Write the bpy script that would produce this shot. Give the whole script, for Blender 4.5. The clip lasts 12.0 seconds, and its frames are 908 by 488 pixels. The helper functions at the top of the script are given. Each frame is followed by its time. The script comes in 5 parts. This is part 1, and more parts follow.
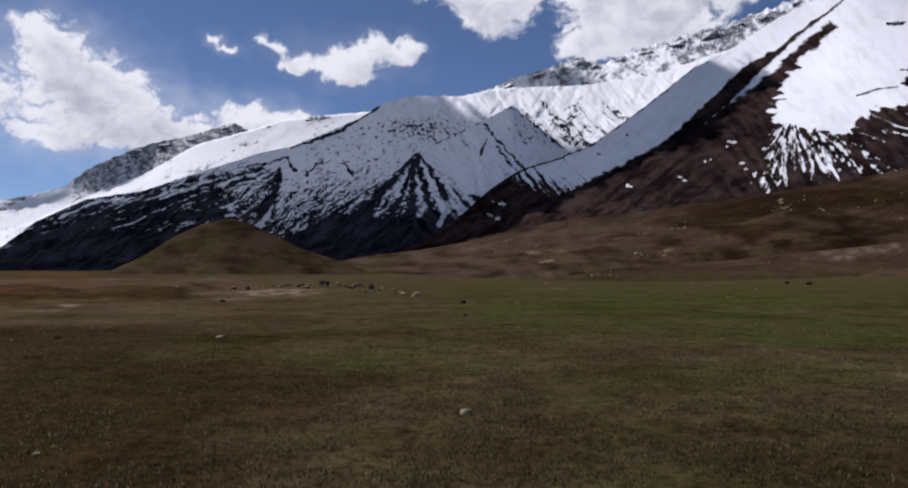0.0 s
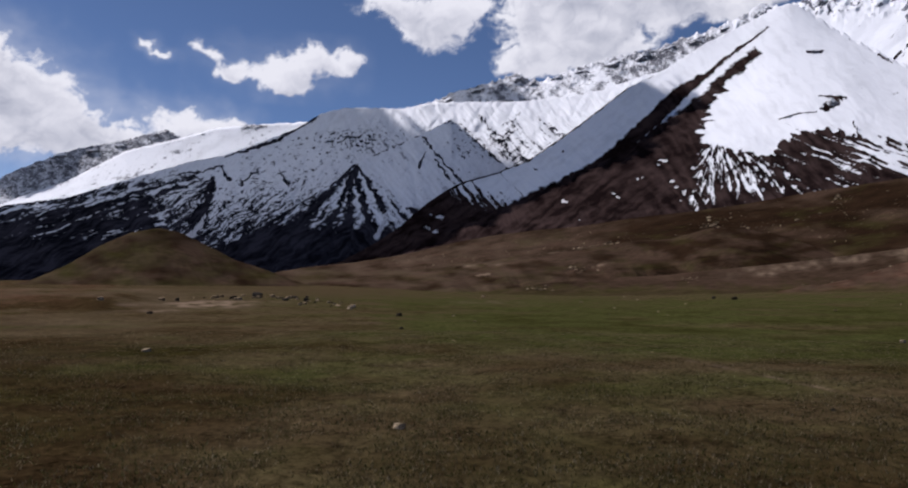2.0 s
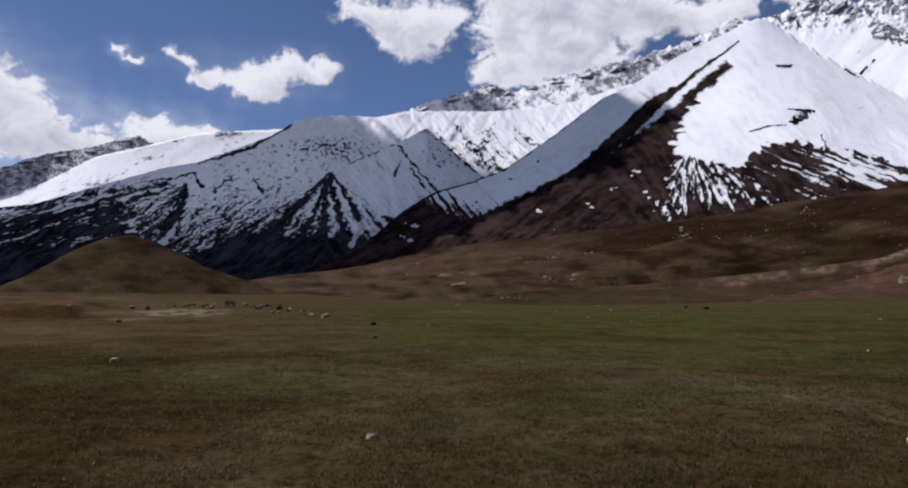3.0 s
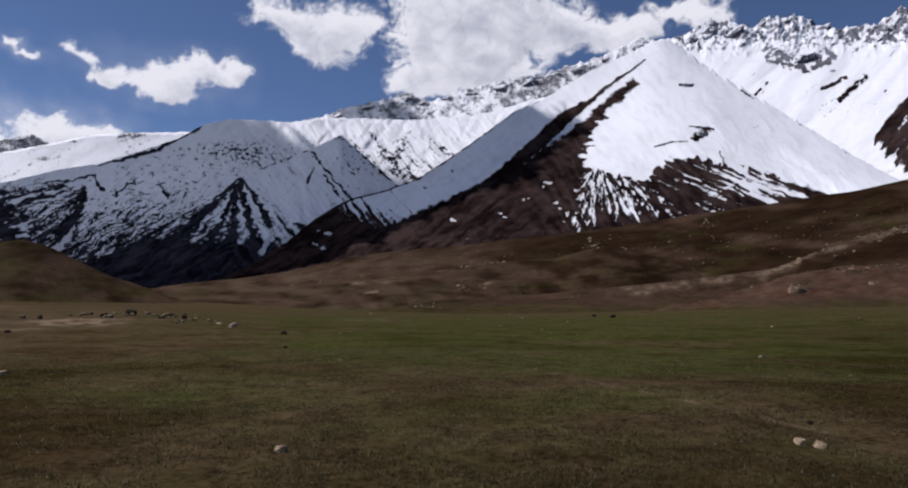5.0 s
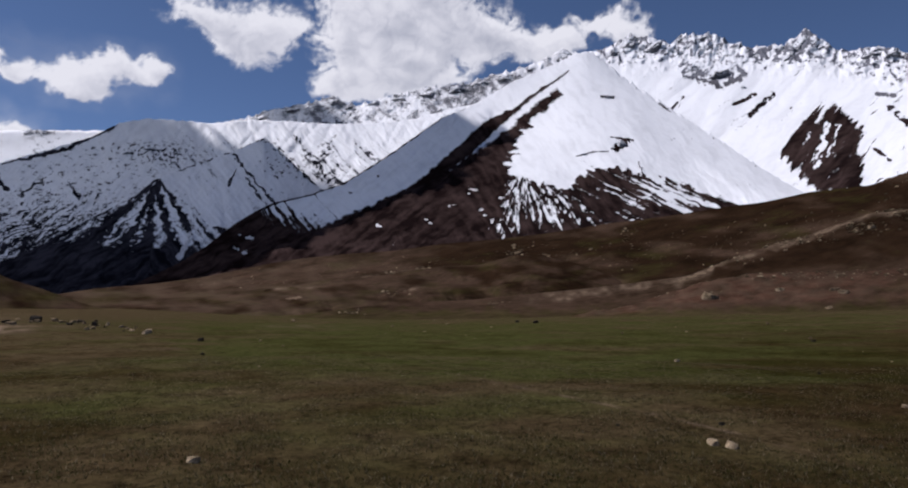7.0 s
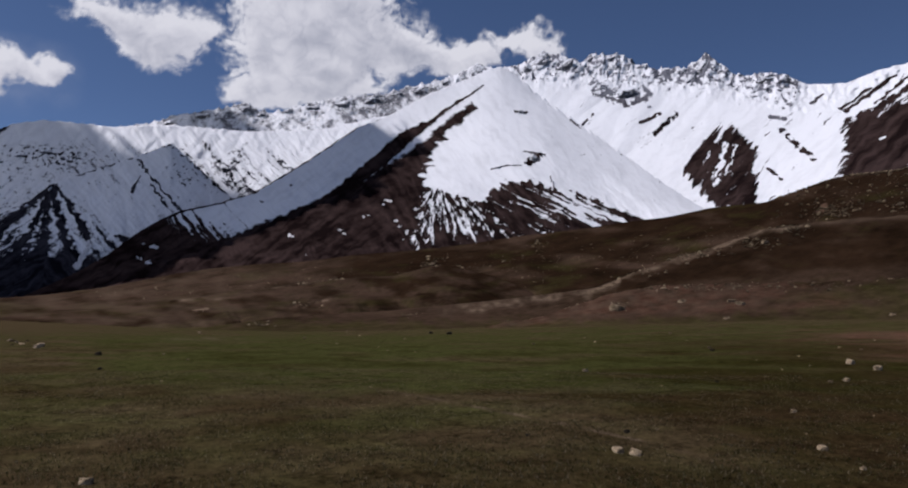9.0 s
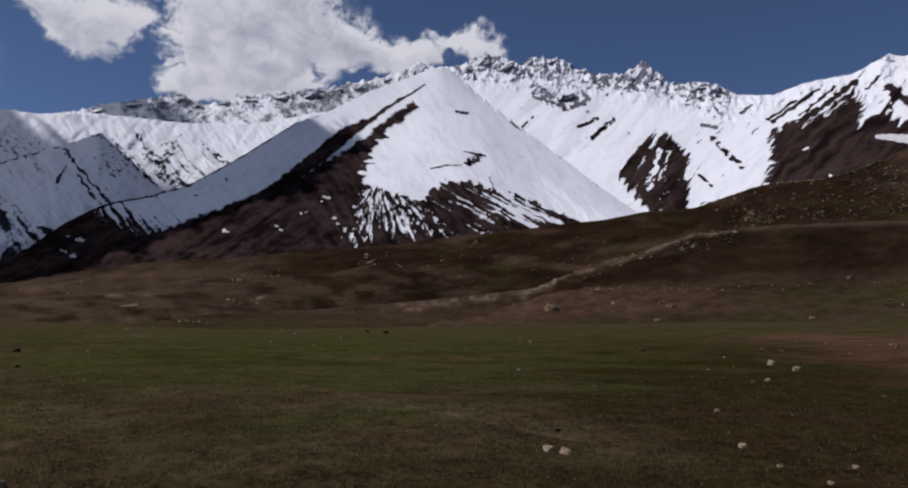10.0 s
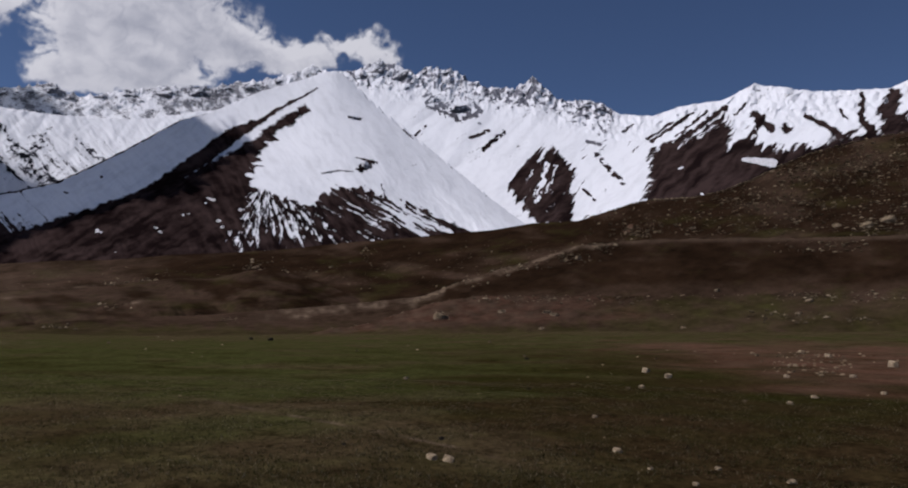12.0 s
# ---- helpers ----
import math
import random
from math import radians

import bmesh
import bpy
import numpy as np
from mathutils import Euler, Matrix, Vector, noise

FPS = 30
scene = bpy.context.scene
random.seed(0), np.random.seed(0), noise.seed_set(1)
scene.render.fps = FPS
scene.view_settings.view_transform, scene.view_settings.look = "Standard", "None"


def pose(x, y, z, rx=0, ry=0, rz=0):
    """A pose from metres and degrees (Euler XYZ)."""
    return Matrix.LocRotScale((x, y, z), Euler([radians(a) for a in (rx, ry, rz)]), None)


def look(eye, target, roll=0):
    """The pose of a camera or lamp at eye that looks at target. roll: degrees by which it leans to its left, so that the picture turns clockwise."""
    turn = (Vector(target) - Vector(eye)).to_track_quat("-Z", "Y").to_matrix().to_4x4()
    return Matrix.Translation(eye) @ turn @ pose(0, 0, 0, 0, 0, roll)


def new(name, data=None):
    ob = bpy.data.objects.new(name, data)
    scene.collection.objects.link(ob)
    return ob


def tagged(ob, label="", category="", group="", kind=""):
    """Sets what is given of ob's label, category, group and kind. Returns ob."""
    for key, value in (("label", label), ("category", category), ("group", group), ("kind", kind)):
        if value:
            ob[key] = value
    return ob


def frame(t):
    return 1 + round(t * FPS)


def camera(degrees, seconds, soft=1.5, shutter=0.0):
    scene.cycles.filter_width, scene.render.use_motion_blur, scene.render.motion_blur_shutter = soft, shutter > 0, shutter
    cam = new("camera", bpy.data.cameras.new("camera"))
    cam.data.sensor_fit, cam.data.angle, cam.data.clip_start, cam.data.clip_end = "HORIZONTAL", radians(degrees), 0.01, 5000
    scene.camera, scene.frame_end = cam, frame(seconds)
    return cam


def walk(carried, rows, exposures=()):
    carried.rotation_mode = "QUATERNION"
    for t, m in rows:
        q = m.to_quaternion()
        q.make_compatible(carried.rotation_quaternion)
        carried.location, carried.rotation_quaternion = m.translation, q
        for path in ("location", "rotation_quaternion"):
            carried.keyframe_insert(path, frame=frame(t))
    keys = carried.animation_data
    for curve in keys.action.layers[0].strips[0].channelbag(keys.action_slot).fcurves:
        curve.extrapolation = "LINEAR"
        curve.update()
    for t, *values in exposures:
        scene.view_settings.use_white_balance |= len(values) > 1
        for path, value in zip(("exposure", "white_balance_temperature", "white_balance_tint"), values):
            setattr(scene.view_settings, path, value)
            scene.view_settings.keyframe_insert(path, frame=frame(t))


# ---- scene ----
import functools

# ---------- camera ----------
EYE, TILT, LEAN = 1.6, 2.0, 0.0
cam = camera(63.5, 12.0, soft=2.1)
ROWS = [
    (0.0, 0.000, 0.000, 0.000, 0.00, 0.00, 0.00),
    (0.5, 0.005, -0.016, 0.015, -1.64, 0.61, -0.20),
    (1.0, 0.005, -0.002, 0.010, -2.77, 0.68, -0.50),
    (1.5, 0.006, 0.016, 0.007, -3.85, 1.04, -0.64),
    (2.0, 0.020, 0.026, -0.002, -4.89, 1.03, -0.65),
    (2.5, 0.021, 0.031, 0.004, -6.07, 1.53, -0.74),
    (3.0, 0.026, 0.025, 0.008, -6.85, 1.75, -0.90),
    (5.0, 0.030, 0.008, 0.012, -13.58, 2.54, -1.18),
    (5.5, 0.043, 0.035, 0.017, -15.61, 3.01, -1.24),
    (6.0, 0.081, 0.093, -0.003, -17.14, 3.24, -1.18),
    (6.5, 0.077, 0.090, -0.008, -18.30, 3.10, -1.26),
    (8.5, 0.079, 0.055, 0.009, -23.99, 4.00, -1.50),
    (9.0, 0.099, 0.080, -0.002, -26.11, 4.18, -1.44),
    (9.5, 0.103, 0.064, 0.004, -28.10, 4.15, -1.58),
    (10.0, 0.129, 0.072, 0.004, -30.96, 4.26, -2.14),
    (10.5, 0.154, 0.091, -0.002, -33.71, 4.56, -2.27),
    (11.0, 0.148, 0.088, 0.002, -35.16, 4.81, -2.23),
    (11.5, 0.160, 0.079, 0.005, -37.43, 4.94, -2.63),
    (12.0, 0.161, 0.069, 0.007, -39.60, 5.23, -2.73),
]
EXPOSURES = [(0.0, -0.17, 6050, 18), (6.0, -0.22, 6050, 18), (9.0, -0.42, 6050, 18), (10.0, -0.57, 6050, 18), (12.0, -0.60, 6050, 18)]
walk(cam, [(t, pose(0, 0, EYE, TILT, LEAN, 0) @ pose(x, y, z, 90 + pitch, roll, yaw)) for t, x, y, z, yaw, pitch, roll in ROWS], EXPOSURES)

# ---------- world and sun ----------
SUN_AZ, SUN_EL = -68.0, 54.0        # clockwise from straight ahead; above the plain
world = bpy.data.worlds.new("world")
scene.world = world
world.use_nodes = True
wn, wl = world.node_tree.nodes, world.node_tree.links
sky = wn.new("ShaderNodeTexSky")
sky.sky_type, sky.sun_disc = "NISHITA", False
sky.sun_elevation, sky.sun_rotation = radians(SUN_EL), radians(SUN_AZ)
sky.altitude, sky.air_density, sky.dust_density, sky.ozone_density = 3500, 0.9, 1.2, 3.2
wl.new(sky.outputs[0], wn["Background"].inputs[0])
wn["Background"].inputs[1].default_value = 0.087
sun = new("sun", bpy.data.lights.new("sun", "SUN"))
sun.data.energy, sun.data.angle, sun.data.color = 5.0, radians(0.53), (1.0, 0.96, 0.9)
to_sun = Vector((math.sin(radians(SUN_AZ)) * math.cos(radians(SUN_EL)), math.cos(radians(SUN_AZ)) * math.cos(radians(SUN_EL)), math.sin(radians(SUN_EL))))
sun.matrix_world = look(to_sun * 3000, (0, 0, 0))


# ---------- numbers: noise, lines, regions ----------
@functools.lru_cache(maxsize=None)
def lattice(seed):
    return np.random.RandomState(seed).rand(256, 256) * 2 * np.pi


def perlin(x, y, seed=0):
    g = lattice(seed)
    xi, yi = np.floor(x).astype(int), np.floor(y).astype(int)
    xf, yf = x - xi, y - yi
    u, w = xf * xf * xf * (xf * (xf * 6 - 15) + 10), yf * yf * yf * (yf * (yf * 6 - 15) + 10)

    def corner(i, j):
        a = g[(xi + i) % 256, (yi + j) % 256]
        return np.cos(a) * (xf - i) + np.sin(a) * (yf - j)

    top = corner(0, 0) * (1 - u) + corner(1, 0) * u
    low = corner(0, 1) * (1 - u) + corner(1, 1) * u
    return (top * (1 - w) + low * w) * 1.5


def fbm(x, y, octaves=4, seed=0, gain=0.5):
    total, amp = 0, 1.0
    for k in range(octaves):
        total = total + amp * perlin(x * 2 ** k, y * 2 ** k, seed + k)
        amp *= gain
    return total


def ridged(x, y, octaves=4, seed=0, gain=0.5):
    total, amp = 0, 1.0
    for k in range(octaves):
        total = total + amp * (0.5 - np.abs(perlin(x * 2 ** k, y * 2 ** k, seed + k)))
        amp *= gain
    return total


def smooth(a, b, x):
    t = np.clip((x - a) / (b - a), 0, 1)
    return t * t * (3 - 2 * t)


def pts(text):
    """Pairs written as "bearing,height bearing,height"."""
    return np.array([[float(v) for v in q.split(",")] for q in text.split()])


def curve_at(x, text, soften=0.0):
    p = pts(text)
    if not soften:
        return np.interp(x, p[:, 0], p[:, 1])
    offs = np.linspace(-1, 1, 9) * soften
    return sum(np.interp(x + o, p[:, 0], p[:, 1]) for o in offs) / len(offs)


def near_line(a, e, text):
    """Distance from a polyline, in degrees, and the run along it, 0 to 1."""
    p = pts(text)
    best, run = np.full(np.shape(a), 1e9), np.zeros(np.shape(a))
    n = len(p) - 1
    for i in range(n):
        d = p[i + 1] - p[i]
        t = np.clip(((a - p[i, 0]) * d[0] + (e - p[i, 1]) * d[1]) / (d @ d), 0, 1)
        dist = np.hypot(a - p[i, 0] - t * d[0], e - p[i, 1] - t * d[1])
        run = np.where(dist < best, (i + t) / n, run)
        best = np.minimum(best, dist)
    return best, run


def inside(a, e, text):
    """Signed distance to a closed outline, in degrees, positive inside."""
    p = pts(text)
    dist, _ = near_line(a, e, text + " " + text.split()[0])
    odd = np.zeros(np.shape(a), bool)
    for i in range(len(p)):
        (x0, y0), (x1, y1) = p[i - 1], p[i]
        if y0 != y1:
            odd ^= ((y0 > e) != (y1 > e)) & (a < (x1 - x0) * (e - y0) / (y1 - y0) + x0)
    return np.where(odd, dist, -dist)


def gully(a, e, fall, freq, seed, gain=0.6, wander=0.25):
    """Streaks that run down a slope; fall is the drop in height for each degree to the right."""
    k = np.hypot(1, fall)
    along, across = (a - fall * e) / k, (fall * a + e) / k
    across = across + wander * fbm(a * 0.8, e * 0.8, 2, seed + 7)
    return fbm(across * freq, along * freq * 0.16, 4, seed, gain)


# ---------- materials ----------
def material(name):
    m = bpy.data.materials.new(name)
    m.use_nodes = True
    n, l = m.node_tree.nodes, m.node_tree.links
    return m, n, l, n["Principled BSDF"]


def noise_node(n, l, scale, detail=4, rough=0.55, vector=None, stretch=None):
    tex = n.new("ShaderNodeTexNoise")
    tex.inputs["Scale"].default_value, tex.inputs["Detail"].default_value, tex.inputs["Roughness"].default_value = scale, detail, rough
    if vector is None:
        vector = n.new("ShaderNodeNewGeometry").outputs["Position"]
    if stretch:
        mp = n.new("ShaderNodeMapping")
        mp.inputs["Scale"].default_value = stretch
        l.new(vector, mp.inputs["Vector"])
        vector = mp.outputs[0]
    l.new(vector, tex.inputs["Vector"])
    return tex.outputs["Fac"]


def ramp(n, l, fac, stops):
    r = n.new("ShaderNodeValToRGB")
    while len(r.color_ramp.elements) < len(stops):
        r.color_ramp.elements.new(0.5)
    for el, (p, c) in zip(r.color_ramp.elements, stops):
        el.position, el.color = p, (*c, 1) if len(c) == 3 else c
    l.new(fac, r.inputs[0])
    return r.outputs[0]


def maths(n, l, op, a, b=0.0, clamp=False):
    m = n.new("ShaderNodeMath")
    m.operation, m.use_clamp = op, clamp
    for i, v in enumerate((a, b)):
        if isinstance(v, (int, float)):
            m.inputs[i].default_value = v
        else:
            l.new(v, m.inputs[i])
    return m.outputs[0]


def blend(n, l, fac, a, b, mode="MIX"):
    m = n.new("ShaderNodeMix")
    m.data_type, m.blend_type = "RGBA", mode
    for i, v in ((0, fac), (6, a), (7, b)):
        if isinstance(v, (int, float)):
            m.inputs[i].default_value = v
        elif isinstance(v, tuple):
            m.inputs[i].default_value = (*v, 1)
        else:
            l.new(v, m.inputs[i])
    return m.outputs[2]


def attribute(n, name):
    a = n.new("ShaderNodeAttribute")
    a.attribute_name = name
    return a.outputs["Fac"]


def bump(n, l, bsdf, height, strength, distance):
    b = n.new("ShaderNodeBump")
    b.inputs["Strength"].default_value, b.inputs["Distance"].default_value = strength, distance
    l.new(height, b.inputs["Height"])
    l.new(b.outputs[0], bsdf.inputs["Normal"])


def mountain_material(name, dark, light, snow=(0.745, 0.75, 0.765), grain=0.03, ragged=1.0, soft=0.10, crumb=7.0):
    """Bare rock and scree under snow; the mesh's "snow" attribute says where the snow lies, noise frays its edges."""
    m, n, l, b = material(name)
    fine = noise_node(n, l, grain, 8, 0.7)
    grit = noise_node(n, l, grain * 4, 5, 0.7, stretch=(1, 1, 0.5))
    speck = noise_node(n, l, grain * crumb, 4, 0.65)
    coarse = noise_node(n, l, grain * 0.15, 4, 0.6)
    tone = attribute(n, "tone")
    rock = ramp(n, l, maths(n, l, "ADD", maths(n, l, "ADD", maths(n, l, "MULTIPLY", fine, 0.45), maths(n, l, "MULTIPLY", coarse, 0.55)), maths(n, l, "MULTIPLY", tone, 0.2)), [(0.36, dark), (0.66, light)])
    grey = ramp(n, l, maths(n, l, "ADD", maths(n, l, "MULTIPLY", fine, 0.5), maths(n, l, "MULTIPLY", speck, 0.5)), [(0.36, (0.06, 0.062, 0.075)), (0.64, (0.25, 0.25, 0.28))])
    rock = blend(n, l, attribute(n, "grey"), rock, grey)
    fray = maths(n, l, "ADD", maths(n, l, "MULTIPLY", maths(n, l, "SUBTRACT", fine, 0.5), ragged), maths(n, l, "MULTIPLY", maths(n, l, "SUBTRACT", grit, 0.5), ragged * 0.7))
    fray = maths(n, l, "ADD", fray, maths(n, l, "MULTIPLY", maths(n, l, "SUBTRACT", speck, 0.5), ragged * 0.9))
    edge = maths(n, l, "ADD", attribute(n, "snow"), fray)
    mask = ramp(n, l, maths(n, l, "ADD", edge, 0.5), [(0.51 - soft, (0, 0, 0)), (0.51 + soft, (1, 1, 1))])
    white = blend(n, l, maths(n, l, "ADD", maths(n, l, "MULTIPLY", maths(n, l, "SUBTRACT", fine, 0.40), 1.3), maths(n, l, "MULTIPLY", tone, -0.6), True), snow, tuple(0.86 * c for c in snow))
    l.new(blend(n, l, mask, rock, white), b.inputs["Base Color"])
    b.inputs["Roughness"].default_value = 0.85
    b.inputs["Specular IOR Level"].default_value = 0.0
    rough = maths(n, l, "MULTIPLY", fine, maths(n, l, "SUBTRACT", 1.12, mask))
    bump(n, l, b, rough, 0.7, 0.15 / grain)
    return m


MAIN_ROCK = mountain_material("brown_scree_and_snow", (0.009, 0.0054, 0.0054), (0.041, 0.0265, 0.0238), ragged=0.8, soft=0.13)
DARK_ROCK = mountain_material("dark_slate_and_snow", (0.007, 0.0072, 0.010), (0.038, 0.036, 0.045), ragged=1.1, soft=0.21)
CRAG_ROCK = mountain_material("grey_crag_and_snow", (0.065, 0.066, 0.076), (0.23, 0.228, 0.245), grain=0.035, ragged=2.4, soft=0.2, crumb=4.0)


def hill_material(name, dark, light, green):
    m, n, l, b = material(name)
    fine = noise_node(n, l, 0.25, 6, 0.7)
    coarse = noise_node(n, l, 0.028, 5, 0.65)
    soil = ramp(n, l, maths(n, l, "ADD", maths(n, l, "MULTIPLY", fine, 0.45), maths(n, l, "MULTIPLY", coarse, 0.55)), [(0.36, dark), (0.66, light)])
    soil = blend(n, l, attribute(n, "darken"), soil, blend(n, l, 1.0, soil, (0.42, 0.38, 0.34), "MULTIPLY"))
    turf = ramp(n, l, fine, [(0.28, tuple(0.45 * c for c in green)), (0.72, green)])
    grassy = maths(n, l, "ADD", attribute(n, "grass"), maths(n, l, "MULTIPLY", maths(n, l, "SUBTRACT", noise_node(n, l, 0.08, 5, 0.65), 0.5), 1.5), True)
    col = blend(n, l, grassy, soil, turf)
    col = blend(n, l, attribute(n, "red"), col, ramp(n, l, fine, [(0.32, (0.03, 0.0135, 0.008)), (0.68, (0.105, 0.052, 0.034))]))
    col = blend(n, l, attribute(n, "sand"), col, (0.16, 0.115, 0.077))
    l.new(col, b.inputs["Base Color"])
    b.inputs["Roughness"].default_value = 0.95
    b.inputs["Specular IOR Level"].default_value = 0.0
    bump(n, l, b, fine, 0.75, 0.9)
    return m


HILL = hill_material("dry_turf_hillside", (0.016, 0.0100, 0.0064), (0.070, 0.0435, 0.0285), (0.052, 0.046, 0.0155))


def ground_material():
    m, n, l, b = material("short_turf")
    fine = noise_node(n, l, 9.0, 6, 0.75)
    tuft = noise_node(n, l, 1.6, 5, 0.65)
    clump = noise_node(n, l, 0.3, 4, 0.6)
    patch = noise_node(n, l, 0.06, 5, 0.6, stretch=(1, 1.6, 1))
    mottle = maths(n, l, "ADD", maths(n, l, "MULTIPLY", fine, 0.55), maths(n, l, "ADD", maths(n, l, "MULTIPLY", tuft, 0.3), maths(n, l, "MULTIPLY", noise_node(n, l, 4.0, 5, 0.7), 0.15)))
    brown = ramp(n, l, mottle, [(0.38, (0.008, 0.0052, 0.0024)), (0.63, (0.112, 0.081, 0.041))])
    green = ramp(n, l, mottle, [(0.38, (0.008, 0.0085, 0.0022)), (0.63, (0.077, 0.077, 0.0245))])
    mix = maths(n, l, "ADD", attribute(n, "grass"), maths(n, l, "MULTIPLY", maths(n, l, "SUBTRACT", tuft, 0.5), 0.8))
    mix = maths(n, l, "ADD", mix, maths(n, l, "MULTIPLY", maths(n, l, "SUBTRACT", patch, 0.5), 1.1))
    mix = maths(n, l, "ADD", mix, maths(n, l, "MULTIPLY", maths(n, l, "SUBTRACT", clump, 0.5), 1.2), True)
    col = blend(n, l, mix, brown, green)
    col = blend(n, l, attribute(n, "darken"), col, blend(n, l, 1.0, col, (0.52, 0.46, 0.41), "MULTIPLY"))
    earth = ramp(n, l, mottle, [(0.34, (0.024, 0.011, 0.007)), (0.66, (0.15, 0.074, 0.046))])
    col = blend(n, l, attribute(n, "red"), col, earth)
    col = blend(n, l, attribute(n, "sand"), col, (0.17, 0.122, 0.083))
    l.new(col, b.inputs["Base Color"])
    b.inputs["Roughness"].default_value = 0.95
    b.inputs["Specular IOR Level"].default_value = 0.0
    bump(n, l, b, mottle, 0.6, 0.06)
    return m


TURF = ground_material()


# ---------- building sheets of land ----------
def sheet(name, x, y, z, mat, attrs, parent=None):
    """One mesh from grids of coordinates (rows by columns)."""
    rows, cols = x.shape
    co = np.stack([x, y, z], -1).reshape(-1, 3).astype(np.float32)
    i = np.arange(rows * cols).reshape(rows, cols)
    quads = np.stack([i[:-1, :-1], i[:-1, 1:], i[1:, 1:], i[1:, :-1]], -1).reshape(-1, 4)
    me = bpy.data.meshes.new(name)
    me.vertices.add(len(co))
    me.vertices.foreach_set("co", co.ravel())
    me.loops.add(quads.size)
    me.loops.foreach_set("vertex_index", quads.ravel().astype(np.int32))
    me.polygons.add(len(quads))
    me.polygons.foreach_set("loop_start", np.arange(0, quads.size, 4, dtype=np.int32))
    me.polygons.foreach_set("use_smooth", np.ones(len(quads), bool))
    me.update(calc_edges=True)
    for key, value in attrs.items():
        at = me.attributes.new(key, "FLOAT", "POINT")
        at.data.foreach_set("value", np.broadcast_to(value, (rows, cols)).reshape(-1).astype(np.float32))
    me.materials.append(mat)
    ob = new(name, me)
    ob.parent = parent
    return ob


LANDS = {}


def settle(g, reach):
    """Rounds the creases between level lines; the foot and the crest stay."""
    n = len(g)
    w = np.minimum(np.arange(n), np.arange(n)[::-1])[:, None]
    out = g.copy()
    total = np.cumsum(np.vstack([np.zeros((1, g.shape[1])), g]), 0)
    for k in range(n):
        h = int(min(reach, w[k, 0]))
        out[k] = (total[k + h + 1] - total[k - h]) / (2 * h + 1)
    return out


def land(name, az0, az1, step, lines, mat, relief, attrs, crag=None, jagged=0.97, rounded=0.0):
    """A slope lofted through level lines, each (heights, distances, rows to the next), told as bearings from the path; the last line is the crest,
    behind which it falls to the plain. relief(a, e, v) moves the surface in and out, in metres; crag(a, v) roughens the skyline."""
    a = np.arange(az0, az1 + step / 2, step)
    E, D, V = [], [], []
    sharp = [curve_at(a, h, 0.25) for h, d, n in lines]
    sharp[-1] = curve_at(a, lines[-1][0], rounded if crag else 0.25)
    broad = [curve_at(a, h, 3.0) for h, d, n in lines]
    ds = [curve_at(a, d, 3.0) for h, d, n in lines]
    last = len(lines) - 1
    for i in range(last):
        n = lines[i][2]
        for k in range(n + (i == last - 1)):
            t = k / n
            top = broad[i + 1] * (1 - t ** 5) + sharp[i + 1] * t ** 5 if i == last - 1 else broad[i + 1]
            low = sharp[0] if i == 0 else broad[i]
            E.append(low * (1 - t) + top * t)
            D.append(ds[i] * (1 - t) + ds[i + 1] * t)
            V.append(np.full(a.shape, (i + t) / last))
    E, D, V = settle(np.array(E), 32), settle(np.array(D), 32), np.array(V)
    A = np.broadcast_to(a, E.shape)
    if crag:
        E = E + crag(A, V) * smooth(jagged, 1.0, V)
    D = D + relief(A, E, V)
    Z = EYE + D * np.tan(np.radians(E))
    values = {k: f(A, E, V) for k, f in attrs.items()}
    LANDS[name] = (a, E, D, Z)
    # the far side, falling away to the plain
    back = []
    for k in range(1, 9):
        t = k / 8
        back.append((D[-1] + t * np.maximum(Z[-1], 5) * 1.5, Z[-1] * (1 - t) - 3 * t))
    D2 = np.vstack([D] + [b[0][None] for b in back])
    Z2 = np.vstack([Z] + [b[1][None] for b in back])
    A2 = np.broadcast_to(a, D2.shape)
    values = {k: np.vstack([v] + [v[-1:]] * len(back)) for k, v in values.items()}
    return sheet(name, D2 * np.sin(np.radians(A2)), D2 * np.cos(np.radians(A2)), Z2, mat, values)


def on_land(name, az, el):
    """The place on a slope at this bearing and height."""
    a, E, D, Z = LANDS[name]
    c = int(np.argmin(np.abs(a - az)))
    k = int(np.argmin(np.abs(E[:, c] - el)))
    return D[k, c] * math.sin(radians(az)), D[k, c] * math.cos(radians(az)), float(Z[k, c]), float(D[k, c])


# ---------- the plain ----------
EDGE = "-180,-0.5 -32,-0.5 -8,-0.6 7,-1.0 20,-0.9 36,-0.2 53,0.3 71,0.8 120,0.8 180,-0.5"


